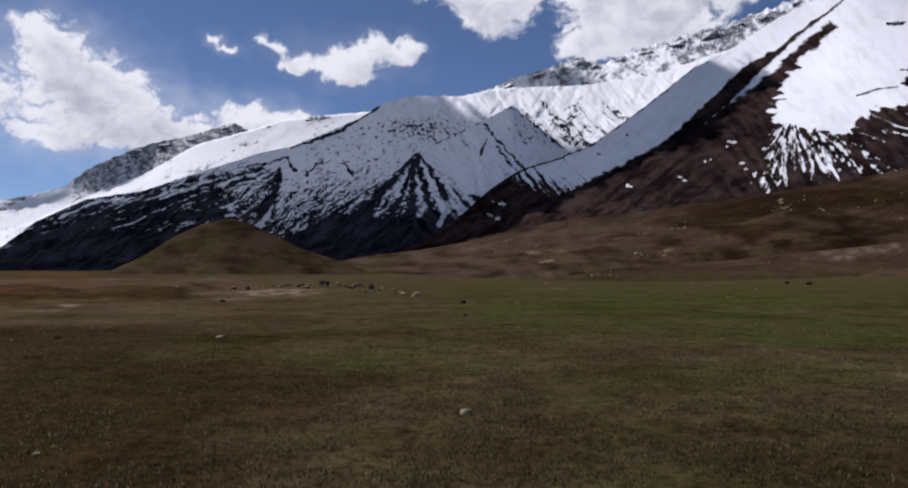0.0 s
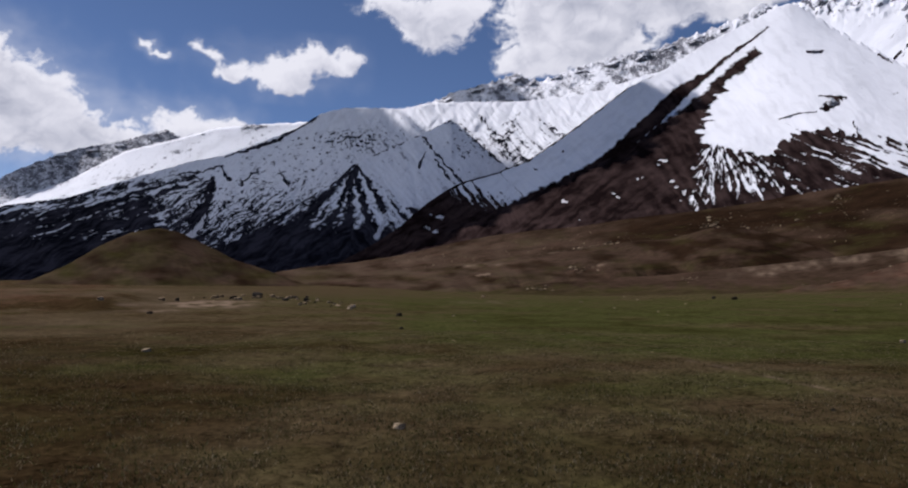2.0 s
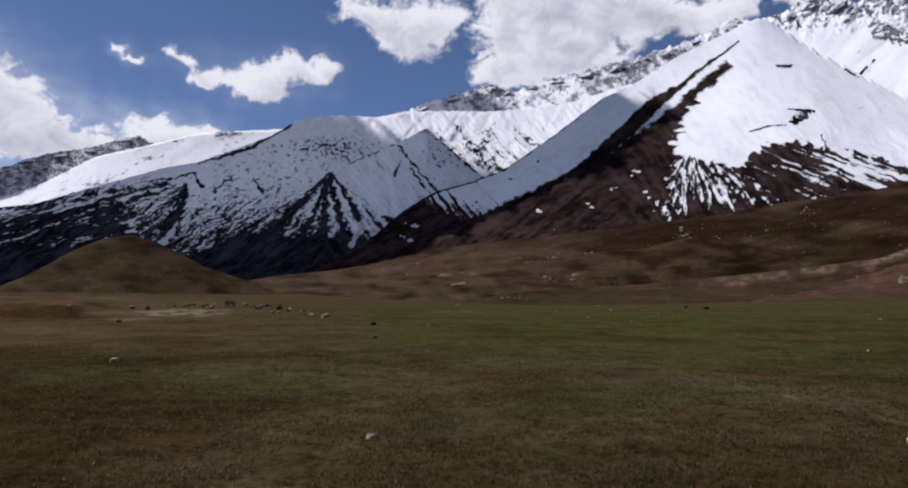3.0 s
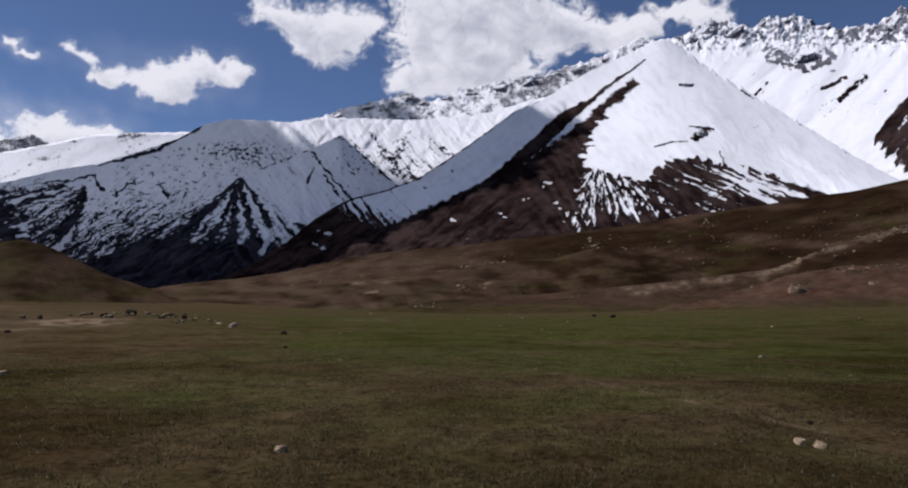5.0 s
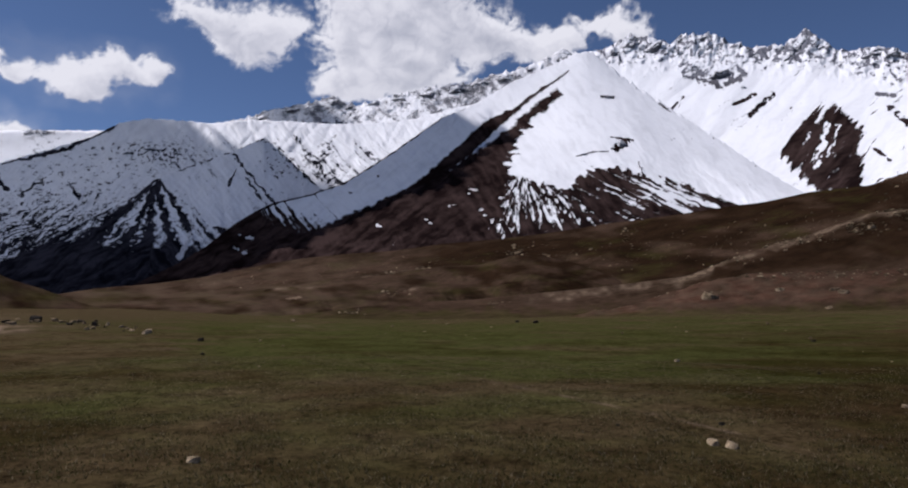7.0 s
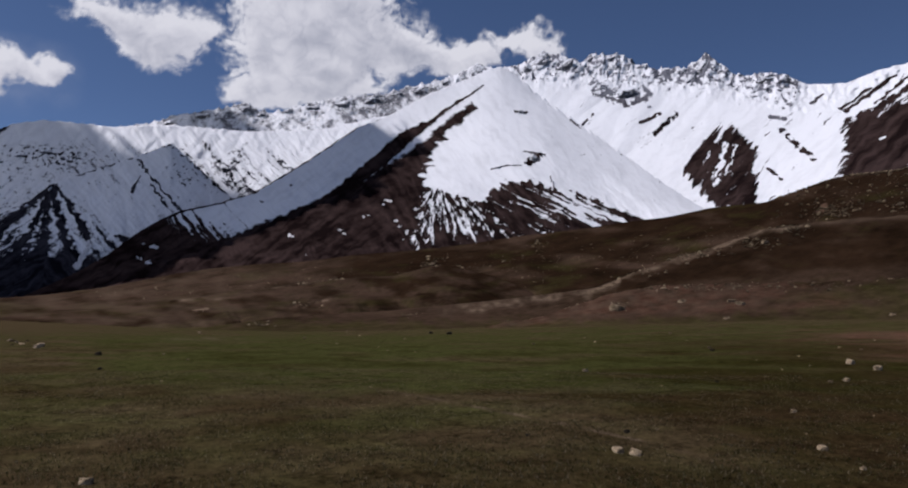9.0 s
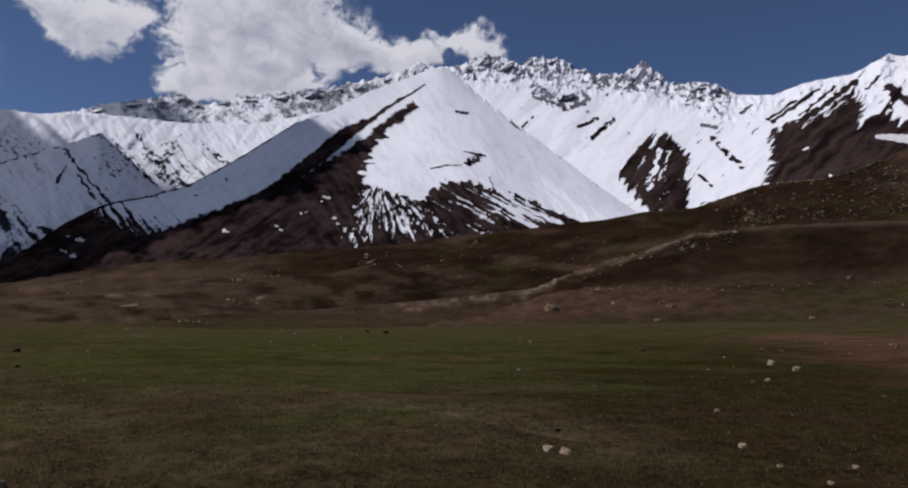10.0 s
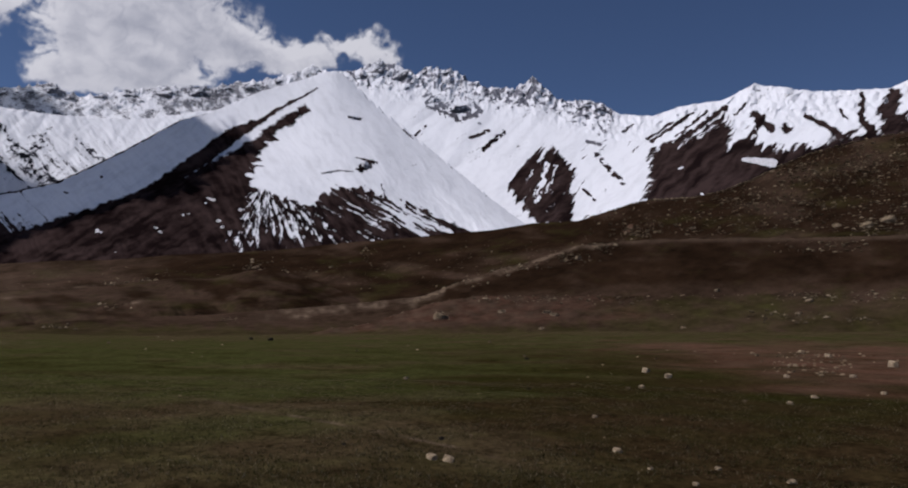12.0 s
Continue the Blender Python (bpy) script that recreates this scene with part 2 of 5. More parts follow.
def ground_height(x, y):
    r, a = np.hypot(x, y), np.degrees(np.arctan2(x, y))
    rise = EYE + 215 * np.tan(np.radians(curve_at(a, EDGE, 4)))
    z = rise * smooth(12, 230, r)
    z = z + 0.7 * smooth(40, 56, r + 5 * fbm(a * 0.25, r / 30, 2, 13)) * smooth(100, 62, r) * smooth(-15, -20, a) * smooth(-80, -50, a)
    z = z + 0.016 * fbm(x * 3.2, y * 3.2, 3, 14, 0.6) * smooth(20, 9, r)
    z = z + 0.10 * fbm(x / 9, y / 9, 3, 5) * smooth(3, 14, r) + 0.35 * fbm(x / 60, y / 60, 2, 9) * smooth(20, 120, r)
    return z


def build_ground():
    a = np.radians(np.concatenate([np.arange(-40, 80, 0.25), np.arange(80, 320.1, 4)]))
    r = np.concatenate([[0.0, 1, 2, 3], np.geomspace(4, 260, 420), np.geomspace(280, 4990, 30)])
    R, A = np.meshgrid(r, a, indexing="ij")
    x, y = R * np.sin(A), R * np.cos(A)
    deg = np.degrees(A)
    side = np.degrees(np.arctan2(x, y + 10))
    grass = smooth(-12, 10, side + 7 * fbm(x / 25, y / 25, 3, 3)) * smooth(12, 30, R + 9 * fbm(x / 14, y / 14, 3, 4)) * 0.58 + 0.12 + 0.24 * np.exp(-((side - 10) / 15) ** 2)
    bare = smooth(42, 54, side + 4 * fbm(x / 12, y / 12, 3, 6)) * smooth(24, 33, R + 6 * fbm(x / 9, y / 9, 3, 7)) * (1 - smooth(70, 110, R + 14 * fbm(x / 14, y / 14, 3, 28)))
    grass = grass - 1.0 * bare + 0.25 * smooth(6, 16, side) * smooth(14, 20, R) * smooth(34, 26, R) * smooth(44, 34, side) - 0.3 * smooth(28, 46, side) * smooth(22, 14, R + 3 * fbm(x / 4, y / 4, 3, 29))
    grass = grass - 0.55 * smooth(85, 175, R + 30 * fbm(deg * 0.3, R / 40, 3, 2)) + 0.5 * fbm(x / 9, y / 5, 4, 12, 0.6) * smooth(5, 11, R) + 0.3 * fbm(x / 2.2, y / 2.2, 3, 1)
    z = ground_height(x, y)
    el = np.degrees(np.arctan2(z - EYE, R))
    trail, _ = near_line(deg, el, "14,-4.2 19.5,-5.0 23.5,-5.7 29.5,-6.7 35.6,-7.7 40.5,-8.6 44.9,-9.4 50,-10.6")
    sand = 0.55 * np.exp(-(trail / 0.06) ** 2) * smooth(17, 30, deg) * smooth(48, 40, deg) * np.clip(0.5 + 1.6 * fbm(x * 1.5, y * 1.5, 4, 16), 0, 1.2) * (R < 40)
    grass = grass - 0.4 * np.exp(-(trail / 0.11) ** 2) * smooth(15, 20, deg)
    for ca, ce, wa, we, k in ((-13.6, -1.75, 2.2, 0.2, 1.5), (-17, -2.2, 1.5, 0.1, 0.6), (-18.8, -1.75, 1.5, 0.08, 0.5), (-27.6, -2.45, 0.9, 0.13, 0.8), (-29.4, -2.8, 1.2, 0.06, 0.6), (-11, -1.55, 3, 0.06, 0.4), (7.5, -1.5, 2.5, 0.1, 0.3), (-2, -3.2, 2, 0.15, 0.12)):
        sand = sand + k * np.exp(-((deg - ca) / wa) ** 2 - ((el - ce) / we) ** 2) * (0.7 + 1.3 * fbm(deg * 0.8, el * 5, 4, 17, 0.6))
    sand = sand + 0.12 * np.clip(bare, 0, 1) * (0.6 + fbm(x / 2, y / 2, 3, 19))
    for ca, ce, wa, we, k in ((-14.5, -5.6, 6, 0.6, 0.3), (-6.5, -7.3, 2.0, 0.6, 0.4), (-9, -3.4, 5, 0.3, 0.15), (3, -8.8, 3.5, 1.2, -0.4), (-25, -3.0, 9, 1.6, -0.6), (-20, -1.5, 8, 0.8, -0.5), (10, -2.6, 5, 0.35, 0.4), (24, -2.4, 7, 0.5, 0.4), (28, -9, 5, 1.5, -0.3), (42, -4.6, 6, 0.5, 0.3)):
        grass = grass + k * np.exp(-((deg - ca) / wa) ** 2 - ((el - ce) / we) ** 2) * (0.8 + 0.8 * fbm(x / 4, y / 4, 3, 11))
    sand = sand + 0.2 * smooth(-6, -18, side + 4 * fbm(x / 15, y / 15, 3, 22)) * smooth(15, 42, R + 12 * fbm(x / 12, y / 12, 3, 26)) * (0.8 + 0.8 * fbm(deg * 0.3, el * 3, 3, 23))
    red = 0.8 * np.clip(bare, 0, 1) * np.clip(0.7 + fbm(x / 5, y / 5, 3, 24), 0, 1) + 0.5 * smooth(-14, -24, side) * smooth(34, 50, R) * np.clip(0.5 + 1.2 * fbm(deg * 0.3, el * 3, 3, 25), 0, 1)
    sand = np.clip(sand, 0, 1) * (R < 190)
    # turf colour is darkened to both sides, close by and in random patches
    darken = 0.95 * smooth(16, 40, side + 8 * fbm(x / 8, y / 8, 3, 18)) * smooth(34, 22, R) + 1.2 * smooth(2, -18, side + 6 * fbm(x / 6, y / 6, 3, 8)) * smooth(30, 14, R) + 0.15 * smooth(-12, -22, side) + 0.3 * bare
    darken = np.clip(darken + 0.1 + 0.7 * fbm(x / 4, y / 4, 4, 20, 0.6), 0, 1.2)
    darken = darken + 0.8 * smooth(20, 50, side) * smooth(90, 40, R)
    darken = darken + 0.3 * smooth(13, 6.5, R + 2 * fbm(x / 3, y / 3, 3, 31))
    darken = darken + 0.25 * smooth(4, 14, side) * smooth(15, 9, R + 3 * fbm(x / 3, y / 3, 3, 27))
    # the low bank of bare peaty earth at the edge of the plain
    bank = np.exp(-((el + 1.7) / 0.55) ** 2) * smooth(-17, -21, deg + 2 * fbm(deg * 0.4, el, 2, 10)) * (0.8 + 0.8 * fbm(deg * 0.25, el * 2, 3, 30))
    darken = darken + 0.9 * bank
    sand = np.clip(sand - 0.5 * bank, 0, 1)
    darken = darken * (1 - 0.75 * smooth(30, 85, R) * smooth(40, 30, side) * smooth(-16, -8, deg))
    return tagged(sheet("ground", x, y, z, TURF, {"grass": grass, "sand": sand, "darken": darken, "red": np.clip(red, 0, 1)}), "short dry brown and green mountain turf", "ground", kind="structure")


build_ground()

# ---------- mountains ----------
zero = lambda a, e, v: np.zeros_like(a)

def thin(a, e, fall, freq, seed, lo, hi, wander=0.15):
    """Thin broken streaks, 0 to 1, that run down a slope."""
    k = np.hypot(1, fall)
    along, across = (a - fall * e) / k, (fall * a + e) / k
    across = across + wander * fbm(a * 0.7, e * 0.7, 3, seed + 7)
    g = perlin(across * freq, along * freq * 0.08, seed) + 0.7 * perlin(across * freq * 2.1, along * freq * 0.2, seed + 1) + 0.4 * perlin(across * freq * 3.7, along * freq * 0.7, seed + 2) + 0.35 * fbm(a * 3.4, e * 4.2, 2, seed + 3)
    return smooth(lo - 0.1, hi + 0.15, g)


RIDGE = tagged(land("mountain_ridge", -34, -12, 0.08, [
    ("-34,1 -12,1", "-34,3600 -12,3600", 60),
    ("-34,4.2 -31.8,4.6 -29.8,5.1 -27.9,5.8 -26.9,6.8 -24.9,8 -22.4,9.1 -19.8,9.8 -16.8,10.9 -15.7,10.4 -12,9.6", "-34,4330 -12,4330", 0)],
    CRAG_ROCK, lambda a, e, v: 22 * ridged(a * 0.8 + e * .5, e * 0.8, 4, 21) * v,
    {"snow": lambda a, e, v: np.where(a < -27.5, 0.55 - 0.7 * thin(a, e, -0.6, 2.4, 24, 0.3, 0.8), 0.05 - 0.35 * smooth(-1.6, -0.2, e - (a * 0.45 + 18)) + 0.5 * ridged(a * 1.5 + e, e * 1.2, 3, 22))},
    crag=lambda a, v: 0.22 * (ridged(a * 1.2, v * 5, 4, 23) - 0.6) * smooth(-28.5, -27, a)), "distant craggy grey ridge dusted with snow", "mountain")

SHOULDER = tagged(land("mountain_shoulder", -34, -3, 0.08, [
    ("-34,0 -3,0", "-34,2900 -3,2900", 60),
    ("-34,2.2 -31.8,2.7 -29.8,3.4 -28.4,4.1 -25.9,5.5 -22.9,6.9 -19.4,9.2 -15.7,10.4 -13.2,11.3 -10.8,11.7 -7.9,12 -5.6,12.3 -3,12", "-34,4000 -3,4250", 0)],
    CRAG_ROCK, lambda a, e, v: 12 * fbm(a * 0.3 + e * .3, e * 0.4, 3, 31) * v,
    {"snow": lambda a, e, v: 0.7 - 0.9 * thin(a, e, -0.6, 2.2, 32, 0.35, 0.9) * smooth(1.0, 0.75, v) - 0.6 * thin(a, e, -0.5, 4.5, 34, 0.3, 0.8) - 0.9 * np.exp(-((a + 10.6) / 1.0) ** 2 - ((e - 11.6) / 0.25) ** 2), "tone": lambda a, e, v: 1.4 * gully(a, e, -0.6, 1.2, 35)},
    crag=lambda a, v: 0.05 * fbm(a * 2, v * 9, 4, 33)), "smooth sunlit snow-covered mountain shoulder", "mountain")


def lines(a, e, fall, freq, seed, wander=0.12):
    """Long thin lines that run down a slope."""
    k = np.hypot(1, fall)
    along, across = (a - fall * e) / k, (fall * a + e) / k
    across = across + wander * fbm(a * 0.8, e * 0.8, 3, seed + 7)
    return perlin(across * freq, along * freq * 0.06, seed) + 0.8 * perlin(across * freq * 2.1, along * freq * 0.12, seed + 1) + 0.45 * perlin(across * freq * 4.1, along * freq * 0.3, seed + 2)


def streaked(s, a, e, ribs, seed):
    """Bare rock ribs drawn out of the snow, widening and fraying downhill."""
    fray = 0.95 + 0.6 * fbm(a * 3, e * 3, 3, seed)
    for text, w in ribs:
        d, run = near_line(a + 0.2 * fbm(a * 2, e * 2, 3, seed + 1), e + 0.12 * fbm(a * 2, e * 2, 3, seed + 2), text)
        s = s - 2.0 * np.exp(-(d / (w * (0.4 + 0.75 * run))) ** 2) * fray
    return s


def massif_snow(a, e, v):
    left = smooth(-1.5, -4.5, a)
    mid = curve_at(a, "-34,6 -16,6.4 -13,4.6 -10,5.5 -7,5.2 -4,4.6 22,3")
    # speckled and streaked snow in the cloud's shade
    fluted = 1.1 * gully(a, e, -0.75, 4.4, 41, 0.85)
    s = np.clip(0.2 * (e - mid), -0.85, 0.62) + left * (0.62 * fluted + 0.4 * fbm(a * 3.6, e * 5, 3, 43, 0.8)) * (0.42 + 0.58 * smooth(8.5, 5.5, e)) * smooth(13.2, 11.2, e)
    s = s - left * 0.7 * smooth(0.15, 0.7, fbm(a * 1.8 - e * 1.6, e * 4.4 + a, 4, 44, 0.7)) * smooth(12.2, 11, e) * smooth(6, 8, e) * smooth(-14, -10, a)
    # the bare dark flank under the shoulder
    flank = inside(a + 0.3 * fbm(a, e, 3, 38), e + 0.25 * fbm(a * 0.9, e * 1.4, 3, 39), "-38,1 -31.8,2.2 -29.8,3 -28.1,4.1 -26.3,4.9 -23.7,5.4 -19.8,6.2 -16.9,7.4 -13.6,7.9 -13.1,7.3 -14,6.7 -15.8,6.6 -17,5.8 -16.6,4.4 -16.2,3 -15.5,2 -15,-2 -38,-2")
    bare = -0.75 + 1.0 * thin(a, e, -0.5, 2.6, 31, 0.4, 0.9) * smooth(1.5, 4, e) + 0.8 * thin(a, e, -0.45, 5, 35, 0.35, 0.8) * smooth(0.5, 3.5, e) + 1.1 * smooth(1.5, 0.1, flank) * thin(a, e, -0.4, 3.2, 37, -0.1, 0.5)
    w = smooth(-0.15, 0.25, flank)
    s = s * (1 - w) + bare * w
    # sunlit snow to the right
    s = s - (1 - left) * (0.35 * thin(a, e, 1.0, 3.4, 45, 0.35, 0.9) + 0.4 * thin(a, e, 1.2, 5.6, 46, 0.35, 0.8)) * smooth(13.9, 12.6, e)
    s = s - (1 - left) * (0.15 + 0.3 * smooth(12.8, 10.5, e)) * np.abs(gully(a, e, 0.9, 2.4, 50, 0.75)) * 1.4 * smooth(13.6, 12.6, e)
    s = s - (1 - left) * 0.4 * smooth(5, 8, a) * smooth(13, 10, a) * smooth(13.2, 11, e) * thin(a, e, -1.0, 3.4, 49, 0.2, 0.7)
    s = streaked(s, a, e, (("-12.7,9.2 -9,10.6 -5.8,12.6", 0.13),
                           ("-13.4,7.6 -13.8,5.9 -14.5,4.4", 0.36), ("-13,8.5 -12.3,7.5", 0.1), ("-8.6,8.4 -8,7.4", 0.08), ("-10,8.6 -11.5,7.2", 0.07), ("-16.5,7.6 -14,8.1 -12.8,8.6", 0.07)), 47)
    for text, w in (("6.8,13 9.5,9.7 10.5,8.8", 0.2), ("9.2,12.4 8.7,11 8.9,9.7", 0.3), ("10,13.2 9.2,11.6", 0.2), ("11.6,12.6 13.5,11.3", 0.16), ("5.3,12.3 7.1,10.7", 0.16)):
        d, run = near_line(a + 0.2 * fbm(a * 2, e * 2, 3, 59), e, text)
        s = s - 0.55 * np.exp(-(d / w) ** 2) * (0.6 + 1.2 * fbm(a * 3.4, e * 3.4, 3, 60, 0.8))
    rough = np.exp(-((a + 3.0) / 2.4) ** 2 - ((e - 10.9) / 0.75) ** 2)
    return s - rough * (0.1 + 1.3 * smooth(0.0, 0.7, fbm(a * 2.4 + e * 1.6, e * 3.6 - a * 1.2, 4, 48, 0.8)))


def spur_snow(a, e, v):
    left = smooth(-1.8, -3.4, a)
    mid = curve_at(a, "-14,6.5 -8,5.2 -4,4.7 -3,4.3 -1,3.4 1,3.6 4,4.4 7,5 13,6")
    s = np.clip(0.24 * (e - mid), -0.85, 0.66) + left * (0.75 * gully(a, e, -0.8, 4.4, 141, 0.85) + 0.35 * fbm(a * 3.6, e * 5, 3, 142, 0.8)) * (0.35 + 0.65 * smooth(7.5, 5, e)) * smooth(9.6, 8, e)
    s = s + (1 - left) * (0.34 * gully(a, e, 1.15, 4.0, 145, 0.8) + 0.26 * fbm(a * 3.6, e * 4, 3, 146, 0.8)) - (1 - left) * 0.35 * smooth(0.2, 0.6, gully(a, e, 1.0, 1.0, 150)) * smooth(12.4, 11, e)
    s = streaked(s, a, e, (("-3.1,9 -6.1,7 -8.7,5.2 -11.8,2.9", 0.4), ("-3.1,9 -4.3,7.5 -6.9,4.7 -9.2,2", 0.46), ("-3.1,8.9 -3.3,5.7 -3.6,3", 0.36), ("-2.9,8.8 -2.2,6.1 -1.3,3.4 -0.9,2.1", 0.4), ("-2.7,9 -1.1,6.6 -0.6,5.6", 0.26),
                           ("-3.1,8.6 -4,6 -5.6,3.2", 0.2), ("4.6,12.5 7,10.6 9.3,8.7", 0.06), ("2.3,11.3 3.6,9.8 5.4,7.9", 0.1), ("2.6,10.2 2.1,9", 0.1), ("3.4,9.6 4.4,8.2", 0.1),
                           ("4.6,12.6 2.6,11.8 0.5,10.8 -1.5,9.9", 0.09), ("1.3,5.8 3.4,4.3", 0.26), ("-0.2,6.4 1.4,4.6", 0.12)), 147)
    s = s - 1.7 * smooth(4.6, 3.1, e + 0.5 * fbm(a * 1.2, e, 3, 149)) * smooth(0.6, -0.6, a)
    s = s + 1.1 * smooth(4.4, 2.6, e) * thin(a, e, np.where(a < -3.1, -0.8, 1.6), 2.4, 144, 0.55, 0.9) * smooth(0.6, -0.6, a)
    return s - 0.9 * np.exp(-((a - 5.8) / 2.0) ** 2 - ((e - 10.6) / 1.6) ** 2) * smooth(0.15, 0.6, fbm(a * 2.6, e * 3, 4, 148, 0.65))


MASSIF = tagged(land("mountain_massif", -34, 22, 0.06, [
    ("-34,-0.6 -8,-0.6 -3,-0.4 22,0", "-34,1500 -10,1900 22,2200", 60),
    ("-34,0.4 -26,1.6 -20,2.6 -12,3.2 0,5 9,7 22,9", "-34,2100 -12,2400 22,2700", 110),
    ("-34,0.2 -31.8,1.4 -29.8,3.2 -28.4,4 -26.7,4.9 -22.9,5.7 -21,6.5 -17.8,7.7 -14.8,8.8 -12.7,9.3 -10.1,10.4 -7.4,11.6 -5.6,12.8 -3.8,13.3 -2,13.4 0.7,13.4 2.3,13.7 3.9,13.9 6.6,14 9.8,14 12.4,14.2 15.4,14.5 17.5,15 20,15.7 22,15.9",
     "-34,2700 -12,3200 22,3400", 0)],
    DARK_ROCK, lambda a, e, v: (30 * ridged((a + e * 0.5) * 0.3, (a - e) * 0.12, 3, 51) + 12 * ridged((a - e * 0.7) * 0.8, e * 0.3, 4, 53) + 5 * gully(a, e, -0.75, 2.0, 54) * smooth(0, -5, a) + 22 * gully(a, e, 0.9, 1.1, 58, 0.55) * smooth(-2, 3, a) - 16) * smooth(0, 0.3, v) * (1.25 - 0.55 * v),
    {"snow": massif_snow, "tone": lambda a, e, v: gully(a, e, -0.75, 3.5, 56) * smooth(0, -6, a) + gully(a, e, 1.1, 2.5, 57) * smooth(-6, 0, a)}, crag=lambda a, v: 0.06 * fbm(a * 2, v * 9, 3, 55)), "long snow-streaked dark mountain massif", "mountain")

SPUR = tagged(land("mountain_spur", -14, 13, 0.05, [
    ("-14,-0.6 13,-0.2", "-14,1750 13,1900", 80),
    ("-14,0 -10,1.6 -6,3.4 -3.1,4.8 4.6,6.8 9,5.4 13,3.4", "-14,1950 -3,2150 13,2150", 110),
    ("-14,1.2 -12,2.8 -10,4 -8.3,5.2 -4.3,7.8 -3.1,9 -1.1,10 2.3,11.5 4.6,12.7 6.2,11.4 9.1,8.9 11,7.4 13,6", "-14,2150 -3,2550 4.6,2850 13,2450", 0)],
    DARK_ROCK, lambda a, e, v: (15 * ridged((a + e * 0.6) * 0.5, (a - e) * 0.2, 3, 151) + 6 * ridged((a - e * 0.7) * 1.1, e * 0.3, 4, 153) + 5 * gully(a, e, 1.1, 1.6, 158) * smooth(-3, 0, a) + 4 * gully(a, e, -0.8, 2.0, 159) * smooth(-2, -4, a) - 10) * smooth(0, 0.3, v) * (1.2 - 0.55 * v),
    {"snow": spur_snow, "tone": lambda a, e, v: np.where(a < -3.1, gully(a, e, -0.75, 2.5, 156), gully(a, e, 1.1, 2.5, 157))}, crag=lambda a, v: 0.07 * fbm(a * 2, v * 9, 3, 155)), "grey snow-covered spur with fanning dark rock ribs", "mountain")

SUMMIT = tagged(land("mountain_summit", 0, 34, 0.06, [
    ("0,9 34,11", "0,3350 34,3350", 90),
    ("0,13.2 2.3,13.7 4.4,14.5 6.6,15.1 9.8,16.1 10.7,15.6 12.4,15.7 14.6,16.4 16.3,16.8 17.7,17.1 20,17.4 22,17.9 24,18.4 26,18.9 28,19.8 29.2,19.4 31.4,19.6 34,19.6", "0,4300 34,4300", 0)],
    CRAG_ROCK, lambda a, e, v: 45 * (ridged(a * 0.45 + e * .5, e * 0.7 - a * 0.25, 4, 61, 0.5) - 0.5) * v,
    {"snow": lambda a, e, v: 0.3 + 0.6 * fbm(a * 1.0 + e * 1.1, e * 0.9 - a * 0.6, 5, 62, 0.65) - 0.25 * np.exp(-((a - 9) / 2.5) ** 2) - 0.4 * smooth(16, 19, a) * smooth(26, 22, a)},
    jagged=0.6, crag=lambda a, v: 0.35 * (ridged(a * 0.9, v * 8, 5, 63, 0.55) - 0.6)), "jagged rocky snow-dusted summit ridge", "mountain")


def fan(a, e, apex, freq, seed):
    """Stripes that spread down the face from an apex."""
    turn = np.degrees(np.arctan2(a - apex[0], apex[1] - e)) + 2.2 * fbm(a * 0.8, e * 0.8, 3, seed + 5)
    r = np.hypot(a - apex[0], apex[1] - e)
    return perlin(turn * freq, r * 0.3, seed) + 0.85 * perlin(turn * freq * 2.2, r * 1.1, seed + 1) + 0.5 * perlin(turn * freq * 4.3, r * 1.9, seed + 2)


FLANK = ("-8,13 3.3,11 4.2,6.9 6,5.7 8,5.7 9.05,6.1 11.7,7.4 13.5,8.1 15.8,9.1 17.2,9.8 18.3,10.45 19.4,11.15 20.8,12.05 22.2,12.95 23.5,13.85 24.6,14.75 26,16 27.5,16.95 27.8,16.55 26.7,15.5 25.5,14.75 25.1,14.25 24.6,13.65 "
         "24.2,12.7 24.05,11.95 23.5,11.65 23.65,10.85 23.9,10.3 23.5,9.5 23.1,8.4 23.3,7.5 22.8,6.6 23.2,3 -8,-3")


